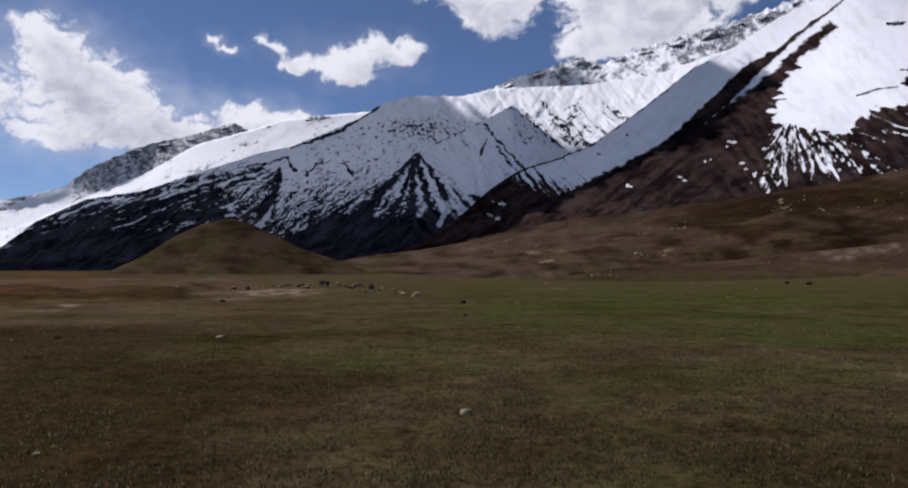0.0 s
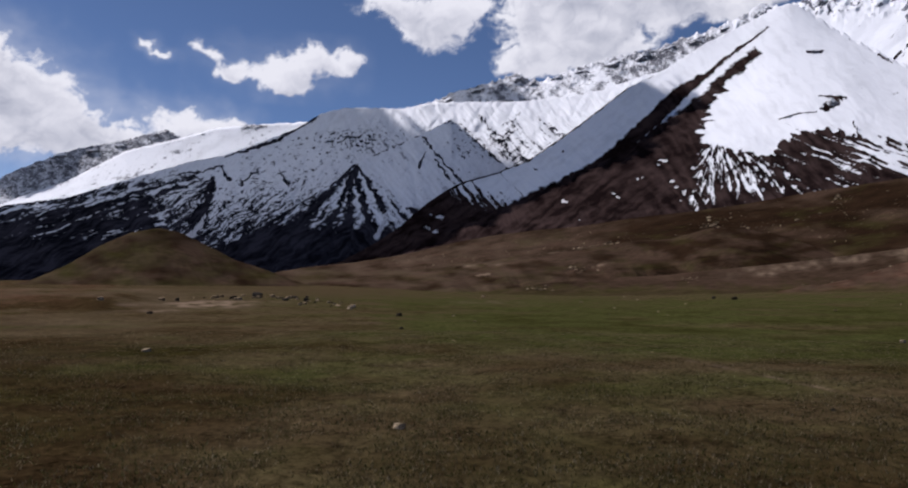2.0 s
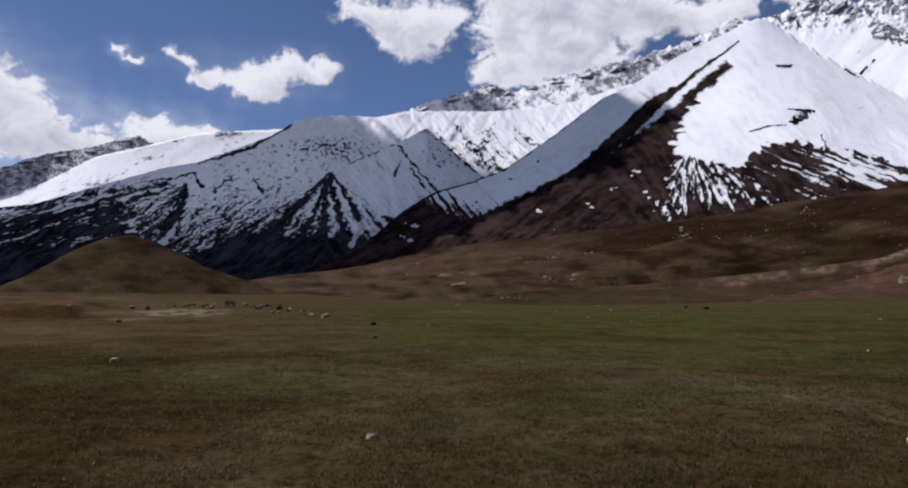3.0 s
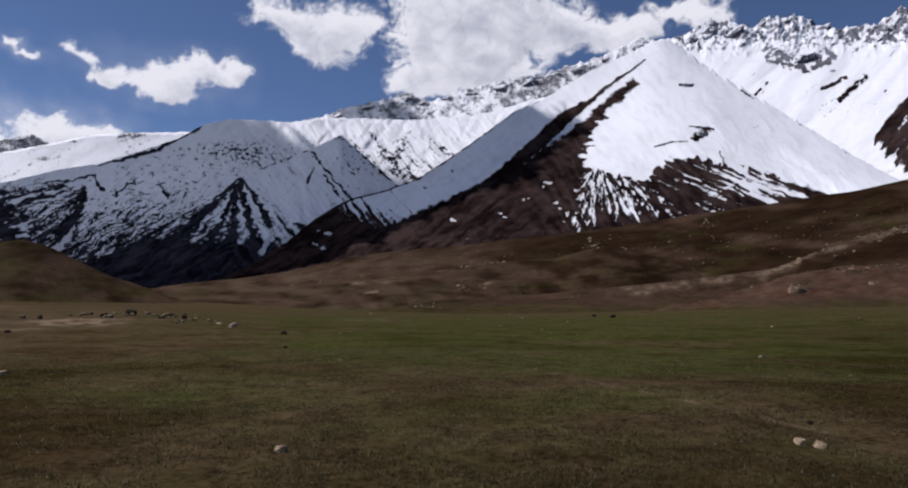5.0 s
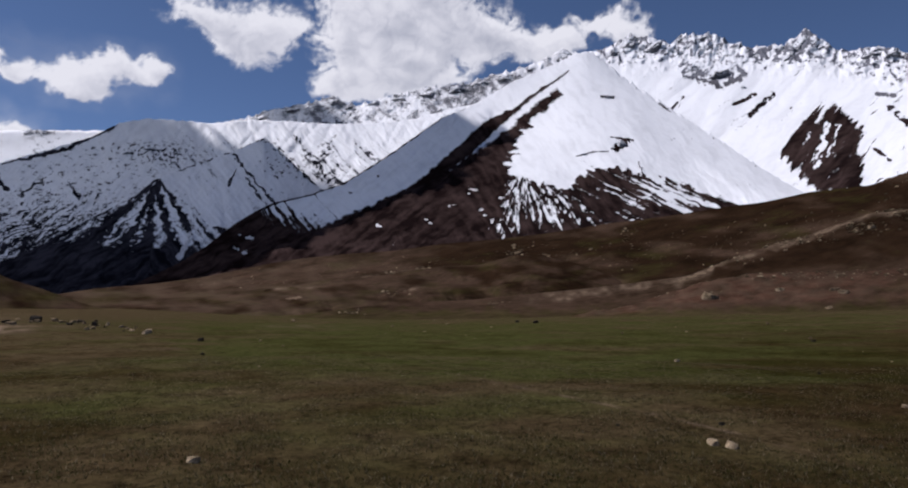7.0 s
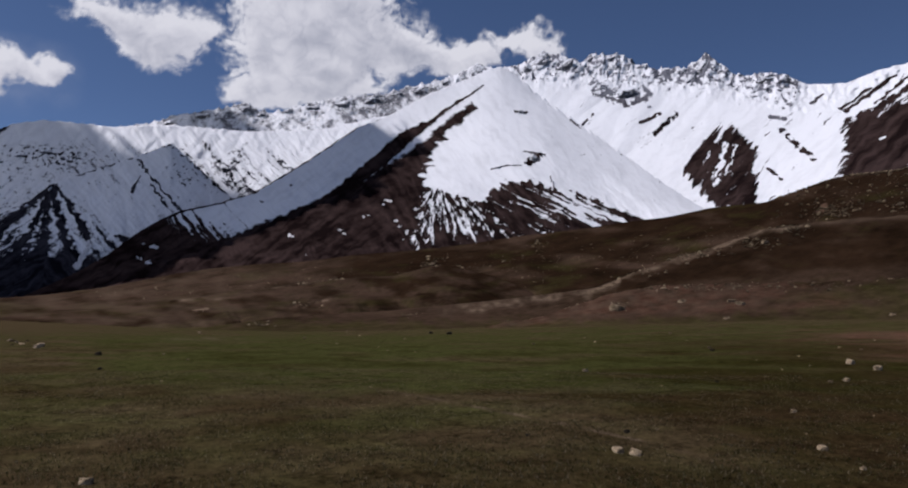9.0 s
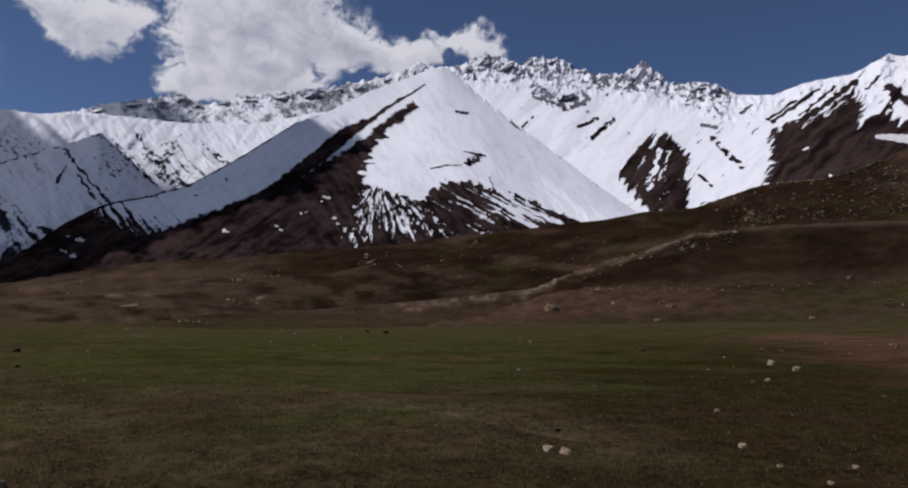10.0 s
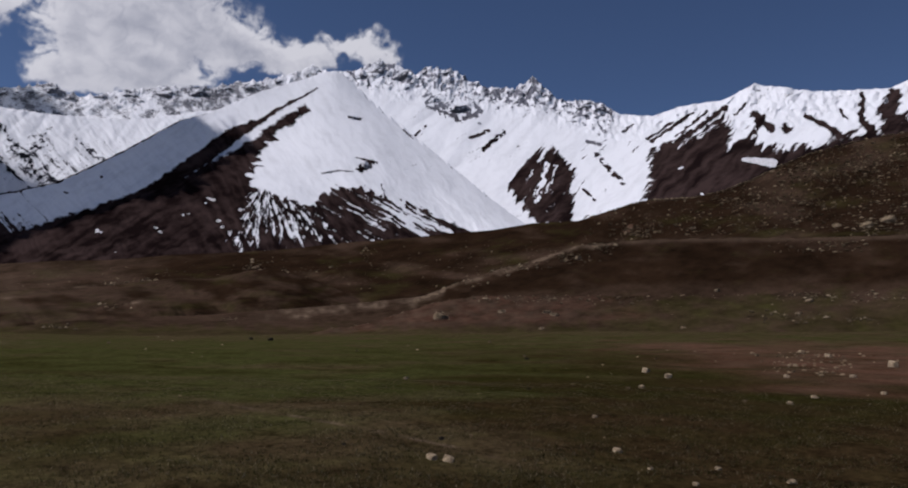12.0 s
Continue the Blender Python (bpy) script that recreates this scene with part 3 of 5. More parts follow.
def main_snow(a, e, v):
    wa = a + 0.6 * fbm(a * 0.5, e * 2.4, 3, 170, 0.6) * smooth(22, 24, a) * smooth(15.5, 13.5, e) + 0.16 * fbm(a * 1.8, e * 1.8, 3, 70) + 0.08 * fbm(a * 5, e * 5, 2, 67)
    we = e + 0.12 * fbm(a * 1.8 + 9, e * 1.8, 3, 68)
    s = np.clip(-inside(wa, we, FLANK) / 0.45, -0.9, 0.95)
    # streaked snow where the strip runs out over the dark foot
    foot = 0.4 * (e - curve_at(a, "3,8.2 4,7.7 6,7.1 8,6.5 9.5,6 12,6")) + 0.9 * lines(a, e, 1.3, 2.6, 71) + 0.3 * fbm(a * 3.5, e * 3.5, 3, 77)
    s = np.where(a < 12, np.minimum(s, np.clip(foot, -0.9, 0.8) + 0.9 * smooth(8.5, 12, a)), s)
    # streaks that fan out below the broad face
    base = curve_at(a, "22,10.7 23.5,10.6 24.6,10.2 25.75,10 27.5,9.55 28.6,9.45 29,10.2 29.9,10.7 31,11.05 32.9,10.6 35.1,9.85 37.9,9.1 41,7.9 43,7.1 48,5.5", 0.15) + 0.35 * fbm(a * 1.3, e * 1.3, 3, 73)
    lower = smooth(0.3, -0.35, e - base) * smooth(22.2, 23.4, a + 0.25 * fbm(a * 2, e * 2, 2, 76))
    second = smooth(-0.35, 0.35, a - (30.0 - (e - 7.5) * 0.55))
    first = -0.14 + 0.6 * fan(a, e, (24.8, 11.2), 0.24, 74) + 0.5 * lines(a, e, 1.5, 2.6, 176) + 0.42 * fbm(a * 2.4, e * 1.8, 3, 75, 0.7) - 0.4 * smooth(7.6, 6.2, e) 
    other = -0.16 - 0.16 * smooth(32, 35, a) + 1.1 * lines(a, e, 0.5, 2.6, 174) + 0.3 * fbm(a * 1.6, e * 2, 3, 175) - 0.7 * np.exp(-((a - 31.2) / 1.2) ** 2 - ((e - 8.2) / 1.1) ** 2) - 0.35 * smooth(8.2, 7, e) + 0.1 * smooth(31, 33, a)
    bare = first * (1 - second) + other * second - 0.8 * np.exp(-((e - base + 0.15) / 0.1) ** 2) * smooth(24, 25.5, a) * smooth(-0.1, 0.3, fbm(a * 0.9, e, 2, 79))
    s = np.minimum(s, s * (1 - lower) + lower * np.clip(bare, -0.9, 0.85))
    # fine dark lines on the snow above and beyond them
    s = s - 0.75 * smooth(27.5, 29, a) * smooth(1.6, 0.3, e - base) * thin(a, e, 0.45, 2.8, 178, 0.2, 0.7)
    s = s - 0.8 * smooth(32, 36, a) * thin(a, e, 0.8, 2.6, 78, 0.45, 0.95, 0.05) * smooth(13.5, 10, e)
    # the dark rock band above the flank, thin at the summit and broad lower down
    d, run = near_line(a + 0.14 * fbm(a * 2.2, e * 2.2, 3, 64), e + 0.1 * fbm(a * 2.2 + 7, e * 2.2, 3, 63), "28.3,18.2 26.7,17.15 25.3,16.3 24.4,15.55 23.1,14.75 22.2,14.2 21,13.15 19.9,12.1 18.5,11 17.2,9.9 15.8,9.05 13.5,8.1")
    w = np.interp(run, [0, 0.18, 0.3, 0.4, 0.5, 0.65, 0.8, 1], [0.05, 0.12, 0.2, 0.4, 0.56, 0.56, 0.46, 0.2])
    s = np.minimum(s, np.clip((d - w) / 0.28, -0.9, 0.95))
    for text, w, k in (("25,14.2 25.5,14.1", 0.12, 1.3), ("26.4,16.9 27.6,17.7", 0.05, 0.9),
                       ("4.4,7.2 5.3,7.8 7.9,8.5 10.6,9.5 14.1,11.8 18.3,14.8", 0.13, 1.7), ("18.3,14.8 21,15.8", 0.06, 1.0), ("28.9,11.8 30.2,12.1 31.4,12.1", 0.1, 1.4),
                       ("31.9,12.3 32.6,12.7", 0.4, 1.7), ("31.4,13.2 33.2,12.9", 0.12, 1.1), ("30.9,16.2 31.8,16.1", 0.2, 1.3),
                       ("33.6,11.2 34,10.2", 0.1, 1.2), ("29.2,11.6 30.8,10.4", 0.08, 1.0), ("31.8,11.6 33.2,10.4", 0.06, 0.9), ("35.3,15.4 36,14.8", 0.16, 1.0),
                       ("13.2,10.2 13.3,10.1", 0.12, 1.6), ("11.2,8.9 11.3,8.8", 0.08, 1.5)):
        d, run = near_line(a + 0.15 * fbm(a * 2, e * 2, 3, 80), e, text)
        s = s - k * np.exp(-(d / (w * (0.85 + 0.35 * fbm(a * 3, e * 3, 3, 75)))) ** 2)
    crest = curve_at(a, "28,19 29.6,19.5 31.5,18.4 33.4,16.9 35.3,15.6 38.1,13.6 40,12.2 42.3,10.4 45.1,8.4 48,7")
    s = s - 0.6 * smooth(29, 30.5, a) * np.exp(-((crest - e - 0.12) / 0.12) ** 2) * smooth(0.15, 0.5, fbm(a * 2.2, e * 2, 4, 66, 0.6))
    s = s - 0.8 * smooth(31, 34, a) * smooth(11, 12.5, e) * smooth(0.5, 0.8, fbm(a * 2.2 + e, e * 2.4, 4, 65, 0.6))
    return s


def main_relief(a, e, v):
    scree = smooth(24.5, 22.5, a + 0.4 * (e - 10))
    return (22 * fbm((a + 0.45 * e) * 0.16, e * 0.12, 2, 81) + 3.0 * fbm(a * 0.6, e * 0.6, 4, 82) + 7 * smooth(30, 34, a) * gully(a, e, 1.1, 0.7, 84) + 2.2 * smooth(23, 26, a) * gully(a, e, 0.8, 1.6, 180)
            + scree * (14 * ridged((a + 0.9 * e) * 0.35, e * 0.25, 4, 181, 0.55) - 8 + 4 * gully(a, e, -0.7, 1.8, 182)) + 5 * smooth(9.5, 7, e) * ridged((a + 0.45 * e) * 1.2, e * 0.2, 3, 83)) * smooth(0, 0.2, v) * (1.1 - 0.6 * v)


PEAK = tagged(land("mountain_peak", -6, 48, 0.05, [
    ("-6,-0.4 0,0.5 10,2.2 22,4 35,5.5 48,6.2", "-6,1450 10,1500 30,1700 48,1900", 90),
    ("-6,0.2 -4.2,0.8 -1,1.5 4,4 10.6,6 17,8.6 22,10.2 26,12.5 29.6,14 34,12.5 40,9.6 48,6.5", "-6,1700 10,1850 29.6,2300 48,1980", 140),
    ("-6,0.6 -4.2,1.4 -2.9,2.1 -1.1,3.1 0.7,4.4 2.5,6 3.9,7 5.3,7.8 7.9,8.5 10.6,9.5 14.1,11.8 18.3,14.8 21,15.9 23.9,17.5 27,18.65 28.8,19.4 29.7,19.6 30.5,19.2 31.5,18.45 33.4,16.9 35.3,15.6 38.1,13.6 40,12.2 42.3,10.4 45.1,8.4 48,7",
     "-6,1900 10,2200 29.6,3000 48,2060", 0)],
    MAIN_ROCK, main_relief, {"snow": main_snow, "tone": lambda a, e, v: gully(a, e, -0.7, 2.0, 86) * smooth(24, 17, a) + gully(a, e, 1.2, 2.5, 87) * smooth(17, 24, a) + 0.6 * fbm(a * 0.7, e, 4, 88)}, rounded=0.3, crag=lambda a, v: (0.05 + 0.08 * smooth(30, 33, a)) * fbm(a * 2, v * 9, 4, 85, 0.6)), "broad pyramid peak with snow above brown scree", "mountain")


def bowl_snow(a, e, v):
    crest = curve_at(a, "28,19.8 33,20.4 40,19.6 46,19 52,16.8 72,17")
    s = np.full(a.shape, 0.8)
    rocky = smooth(3.2, 0.4, crest - e) * smooth(54, 50, a)
    s = s - rocky * (0.5 + 1.3 * fbm(a * 2.0 + 0.8 * e, e * 2.2 - 0.5 * a, 4, 91, 0.8) + 0.7 * fbm(a * 5, e * 5, 2, 196))
    for text, w in (("37.3,17.7 39.5,16.6 41,17", 0.5), ("42,18.4 42.6,18", 0.3), ("44.8,18 45.6,19", 0.45), ("41.5,14 43.2,15.5", 0.22), ("40.5,15 42,15.6", 0.15), ("36,15 37,15.8", 0.12),
                    ("50.5,13.8 51.6,12.5 52.6,11.6", 0.22), ("49.8,14.7 50.8,14.5", 0.15), ("49.5,11.2 50.4,10.3", 0.12)):
        d, run = near_line(a, e, text)
        s = s - 1.9 * np.exp(-(d / (0.95 * w)) ** 2) * (0.75 + 1.3 * fbm(a * 2.2, e * 2.6, 4, 92, 0.6))
    brown = inside(a, e, "43.6,11.6 44.6,12.8 46,13.9 47.2,14.35 47.6,13.8 48.5,12.8 48.9,12.3 48.6,10.3 48.6,8 46,8.6 45.1,9.6 44.4,10.4")
    s = np.minimum(s, np.clip(-brown / 0.5, -0.7, 0.9) + 0.45 * lines(a, e, -1.3, 2.4, 93) + 0.8 * thin(a, e, -1.3, 3.4, 193, 0.45, 0.9) - 0.9 * thin(a, e, -1.3, 2.6, 194, 0.2, 0.7) * smooth(1.3, 0, -brown))
    s = s - 0.25 * smooth(0.1, 0.5, gully(a, e, -0.9, 1.6, 90)) * smooth(38, 42, a)
    for text, w in (("46.7,13.1 46.3,11.5 45.8,10.3", 0.22), ("47.4,12.9 47,11.7 46.6,10.9", 0.14), ("45.6,12.6 45.1,11.6", 0.1)):
        gap, _ = near_line(a + 0.25 * fbm(a * 2.5, e * 2.5, 3, 195), e, text)
        s = s + 1.4 * np.exp(-(gap / w) ** 2)
    right = inside(a, e, "53.5,6 54.2,10.5 54.7,12.2 54.9,13.9 57.9,14.9 60.1,16.6 60.5,14.9 60.3,14.1 61.9,14.8 62.2,14.1 63.9,13.6 65.8,13.5 67.6,14.1 68.8,14.2 70,14.3 70.4,15.6 71,16.6 71.6,15 72,14.6 74,14 74,6")
    s = np.minimum(s, np.clip(-right / 0.7, -0.95, 0.9) + 0.8 * gully(a, e, -0.9, 1.8, 94) * smooth(1.6, 0, right) + 0.5 * gully(a, e, -0.9, 5, 99) * smooth(2.2, 0, right) + 0.05)
    for text, w in (("62.1,16.1 63.3,14.9", 0.26), ("62.6,15.8 62.2,14.8", 0.14), ("64.1,15.1 64.4,14.7", 0.22), ("65.5,15.7 66.6,15 67.7,14.2", 0.2), ("67.7,15.9 68.1,15.2", 0.08), ("69.2,16.7 69,15 69.6,14.4", 0.2), ("70.5,15.5 71,16.5", 0.32), ("57.7,16.5 54.7,14.6", 0.13), ("60.1,16.8 55.8,13.9", 0.16), ("58.9,16.6 56.5,14.9", 0.08), ("56.2,15.9 54.4,14.8", 0.1), ("53.4,15.9 52.6,15.4", 0.1), ("61.5,16.9 60.9,16.2", 0.1)):
        d, run = near_line(a + 0.2 * fbm(a * 2, e * 2, 3, 190), e, text)
        s = s - 1.5 * np.exp(-(d / w) ** 2)
    for text, w in (("58.3,10.6 59,10", 0.1), ("56.7,12.5 57,12.6", 0.08)):
        d, run = near_line(a, e, text)
        s = s + 1.6 * np.exp(-(d / w) ** 2)
    return s


RANGE = tagged(land("mountain_range", 28, 74, 0.06, [
    ("28,5 48,6 74,8", "28,2300 48,2200 60,1900 74,1700", 60),
    ("28,14 36,13.5 42,13 48,11.5 55,11.5 60,13 74,13", "28,3500 40,3300 48,2900 60,2700 74,2500", 110),
    ("28,19.6 29.2,19.4 31.4,19.7 33,20.6 34.7,20.2 36.1,19.8 37,20.3 38.9,20.2 40.3,19.5 42.2,18.9 44.1,18.9 45.4,19.5 46.6,18.7 47.5,18 48.7,17.8 49.6,17.9 50.9,17.6 52.3,16.7 54.9,16.5 57,17.1 60,17.3 61.2,17.85 62.1,18.3 62.8,18.1 64.4,17.75 66.2,17.3 68.8,17.1 70.9,16.9 71.9,17.3 74,17.4",
     "28,4250 46,4100 55,3700 74,3300", 0)],
    MAIN_ROCK, lambda a, e, v: (40 * ridged(a * 0.2 - e * .15, e * 0.12, 2, 95) - 16 + 5 * fbm(a * 0.6, e * 0.5, 4, 98) + 8 * gully(a, e, -0.9, 0.9, 186) * smooth(53.5, 55.5, a) + 40 * smooth(3, 0.5, curve_at(a, "28,19.8 33,20.4 40,19.6 46,19 52,16.8 72,17") - e) * (fbm(a * 1.0, e * 1.0, 4, 96) + 0.45 * fbm(a * 2.4 + e, e * 2.4 - 0.5 * a, 3, 199))) * smooth(0, 0.2, v),
    {"snow": bowl_snow, "grey": lambda a, e, v: smooth(4, 2, curve_at(a, "28,19.8 33,20.4 40,19.6 46,19 52,16.8 72,17") - e) * smooth(54, 50, a), "tone": lambda a, e, v: gully(a, e, -0.9, 2.0, 89)}, jagged=0.75, crag=lambda a, v: (0.12 + 0.23 * smooth(53, 50, a)) * (ridged(a * 0.9, v * 12, 4, 97, 0.5) + 0.3 * ridged(a * 2.6, v * 14, 3, 198, 0.5) - 0.8) + 0.22 * np.clip(1 - np.abs(a - 45.7) / 0.7, 0, 1)), "snow-filled high bowl under jagged summits", "mountain")



# ---------- snow patches and worn earth, parts of their slopes ----------
def plain_snow():
    m, n, l, b = material("old_snow")
    l.new(ramp(n, l, noise_node(n, l, 0.2, 5, 0.65), [(0.35, (0.34, 0.32, 0.32)), (0.62, (0.68, 0.68, 0.69))]), b.inputs["Base Color"])
    b.inputs["Roughness"].default_value = 0.85
    b.inputs["Specular IOR Level"].default_value = 0.0
    return m


OLD_SNOW = plain_snow()


def lift(parent, kind, name, field, mat, label, proud, attrs=None):
    """A thin layer that lies on a slope wherever field(a, e) is above 0, thinning out at its edge."""
    a, E, D, Z = LANDS[kind]
    A = np.broadcast_to(a, E.shape)
    f = field(A, E)
    i = np.arange(f.size).reshape(f.shape)
    cells = (f[:-1, :-1] > 0) & (f[:-1, 1:] > 0) & (f[1:, 1:] > 0) & (f[1:, :-1] > 0)
    # keep the one piece round the thickest place
    top = np.unravel_index(np.argmax(np.where(cells, f[:-1, :-1], -99)), cells.shape)
    kept, queue = {top}, [top]
    while queue and cells[top]:
        r, c = queue.pop()
        for q in ((r + 1, c), (r - 1, c), (r, c + 1), (r, c - 1)):
            if q not in kept and 0 <= q[0] < cells.shape[0] and 0 <= q[1] < cells.shape[1] and cells[q]:
                kept.add(q)
                queue.append(q)
    cells = np.zeros_like(cells)
    cells[tuple(np.array(sorted(kept)).T)] = True
    quads = np.stack([i[:-1, :-1], i[:-1, 1:], i[1:, 1:], i[1:, :-1]], -1)[cells]
    if not len(quads):
        return None
    used, flat = np.unique(quads, return_inverse=True)
    thick = proud * np.minimum(1, 0.3 + 2 * f.ravel()[used])
    d = D.ravel()[used] - thick
    el, az = np.radians(E.ravel()[used]), np.radians(A.ravel()[used])
    co = np.stack([d * np.sin(az), d * np.cos(az), EYE + d * np.tan(el)], 1)
    me = bpy.data.meshes.new(name)
    me.from_pydata(co.tolist(), [], flat.reshape(-1, 4).tolist())
    me.polygons.foreach_set("use_smooth", np.ones(len(quads), bool))
    for key, grade in (attrs or {}).items():
        me.attributes.new(key, "FLOAT", "POINT").data.foreach_set("value", np.clip(grade(f.ravel()[used]), 0, 1).astype(np.float32))
    me.materials.append(mat)
    ob = new(name, me)
    ob.parent = parent
    return tagged(ob, label)


for pa, pe, w, h in ((20.8, 9.25, 0.36, 0.14), (20.5, 9.0, 0.22, 0.12), (21.2, 7.75, 0.42, 0.15), (18.9, 8.1, 0.17, 0.14), (19.4, 8.1, 0.13, 0.1), (17.5, 6.6, 0.27, 0.16), (17.2, 6.9, 0.12, 0.14), (22.3, 6.9, 0.2, 0.3), (21.9, 7.3, 0.16, 0.12), (22.2, 6.2, 0.12, 0.3),
                     (13.4, 6.4, 0.18, 0.2), (14.7, 4.9, 0.18, 0.12), (2.9, 4.2, 0.16, 0.3), (3.2, 4.7, 0.2, 0.22), (3.7, 5.1, 0.2, 0.2), (3.4, 4.0, 0.24, 0.14), (11.2, 3.6, 0.3, 0.08), (23.0, 8.6, 0.2, 0.2)):
    lift(PEAK, "mountain_peak", "snow_patch", lambda a, e: np.exp(-((a - pa + 0.7 * (e - pe)) / (1.15 * w)) ** 2 - ((e - pe) / (0.85 * h)) ** 2) + 0.75 * fbm(a * 2.2, e * 5, 3, int(pa * 10), 0.75) - 0.42 - 9.0 * (np.hypot(a - pa, e - pe) > 1.0), OLD_SNOW, "small ragged patch of old snow", 2.0)


def tongue(text, w):
    return lambda a, e: 1 - near_line(a + 0.12 * fbm(a * 3, e * 3, 3, 301), e, text)[0] / (w * (0.8 + 0.8 * near_line(a, e, text)[1]))


lift(SPUR, "mountain_spur", "snow_tongue", tongue("-0.5,5.3 -0.62,4.6 -1.15,3.5", 0.16), OLD_SNOW, "bright tongue of snow in a gully", 3.0)
lift(MASSIF, "mountain_massif", "snow_tongue", tongue("-13.9,4.9 -14.2,4.2 -14.9,3.2", 0.17), OLD_SNOW, "bright tongue of snow in a gully", 3.0)
lift(RANGE, "mountain_range", "snow_patch", tongue("61.3,12.95 62.2,12.8 63.3,12.55", 0.22), OLD_SNOW, "long patch of old snow on brown scree", 3.0)


# ---------- rock outcrops, parts of their mountains ----------
def outcrop(parent, kind, az, el, wide, tall, seed, snowy=0.0):
    """A jagged boss of rock standing out of the slope; wide and tall in degrees."""
    x, y, z, d = on_land(kind, az, el)
    w, h = 0.75 * d * radians(wide), 0.7 * d * radians(tall)
    bm = bmesh.new()
    bmesh.ops.create_icosphere(bm, subdivisions=4, radius=1.0)
    dice = random.Random(seed * 17 + 3)
    planes = [(Vector((dice.uniform(-1, 1), dice.uniform(-1, 1), dice.uniform(-0.1, 0.8))).normalized(), dice.uniform(0.3, 0.6)) for k in range(12)]
    shift = Vector((seed * 3.1, seed * 1.7, 0))
    for vert in bm.verts:
        p = vert.co.copy()
        for normal, reach_ in planes:
            over = p.dot(normal) - reach_
            if over > 0:
                p -= normal * over
        p += vert.co * (0.16 * noise.noise(p * 3 + shift) + 0.12 * noise.noise(p * 8 + shift))
        p.x += 0.3 * p.z * dice.uniform(0.99, 1.01)
        vert.co = Vector((p.x * w * 0.8, p.y * w * 0.6, p.z * h * 0.9))
    bm.normal_update()
    me = bpy.data.meshes.new("rock_outcrop")
    bm.to_mesh(me)
    values = [max(-0.7, min(0.8, (v.normal.z - 0.5) * 1.6 + snowy)) for v in bm.verts]
    bm.free()
    me.attributes.new("snow", "FLOAT", "POINT").data.foreach_set("value", values)
    me.materials.append(CRAG_ROCK)
    ob = new("rock_outcrop", me)
    ob.matrix_world = Matrix.Translation((x, y, z)) @ pose(0, 0, 0, 0, 0, -az)
    ob.parent = parent
    return tagged(ob, "jagged grey rock dusted with snow")


crown = random.Random(31)
for parent, kind, text in (
        (PEAK, "mountain_peak", "31.3,16.1,1.0,.4 32.3,12.5,1.1,.9 29.6,12.0,.7,.2 33.8,10.7,.25,.7"),
        (RANGE, "mountain_range", "31.8,19.2,1.6,1.2 33.1,20.0,1.5,1.5 34.9,19.6,1.3,1.1 36.9,19.9,1.3,1.0 38.4,19.8,1.3,.9 39.6,17.2,2.2,1.0 37.6,17.8,1.2,.8 42.2,18.2,.9,.5 45.3,18.8,1.3,1.6 44.4,17.9,1.2,.7 46.4,18.2,1,.8 49.6,17.5,1.2,.6 50.9,17.2,1.1,.5 41.2,16.1,.5,.3 62.3,17.7,.8,.4 70.5,16,.6,1.1"),
        (MASSIF, "mountain_massif", "-3.4,11.2,1.1,.35 -14.6,7.0,.9,.5 -13.1,8.1,.4,.3 8.8,11.2,.4,.6 -5.0,10.8,.6,.25"),
        (RIDGE, "mountain_ridge", "-25.2,7.6,1,.35 -23.4,8.5,1,.35 -21.6,9.1,.9,.3 -19.6,9.6,1,.35 -17.4,10.5,.9,.3"),
        (SHOULDER, "mountain_shoulder", "-11.1,11.45,.7,.3 -10.3,11.5,.6,.25 -14.2,10.7,.4,.12"),
        (SPUR, "mountain_spur", "-3.1,8.7,.35,.4 -4.4,7.4,.5,.3 -2.3,7.1,.35,.4 4.6,12.4,.4,.25 6.0,8.6,.4,.2"),
        (SUMMIT, "mountain_summit", "4.6,14.2,1,.5 6.7,14.9,1.2,.5 8.4,15.3,1.3,.6 9.8,15.7,1.3,.9 11,15.3,1,.5 13,15.7,1.2,.5 15,16.1,1.4,.6 17.5,16.6,1.5,.8 19.5,16.9,1.6,.8 21.5,17.4,1.4,.7 23.3,17.8,1.4,.6 25.5,18.4,1.2,.6 28,19.3,1.3,.9")):
    for k, spec in enumerate(text.split()):
        az, el, w, h = [float(q) for q in spec.split(",")]
        outcrop(parent, kind, az, el, w, h, k + len(kind), crown.uniform(0.3, 0.6))


# ---------- foothills ----------
def hill_relief(amp, freq, seed, folds=0.0, gullies=0.0, fade="-40,1 90,1"):
    """Broad swells, then folds that lie along the slope and shallow gullies that run down it."""
    def shape(a, e, v):
        w = e + 0.35 * fbm(a * 0.35, e * 0.5, 2, seed + 11)
        out = amp * fbm(a * freq, e * freq * 2.6, 3, seed) + amp * 0.26 * fbm(a * freq * 5, e * freq * 8, 3, seed + 5)
        out = out + folds * fbm(a * 0.2 + 0.15 * e, w * 0.6, 2, seed + 6, 0.35)
        out = out + gullies * (ridged(a * 0.5 + 0.3 * e, e * 0.2, 3, seed + 8, 0.4) + 0.08 * fbm(a * 2.2, e * 2.6, 2, seed + 9))
        return out * smooth(0, 0.15, v) * (1.1 - v) * curve_at(a, fade)
    return shape


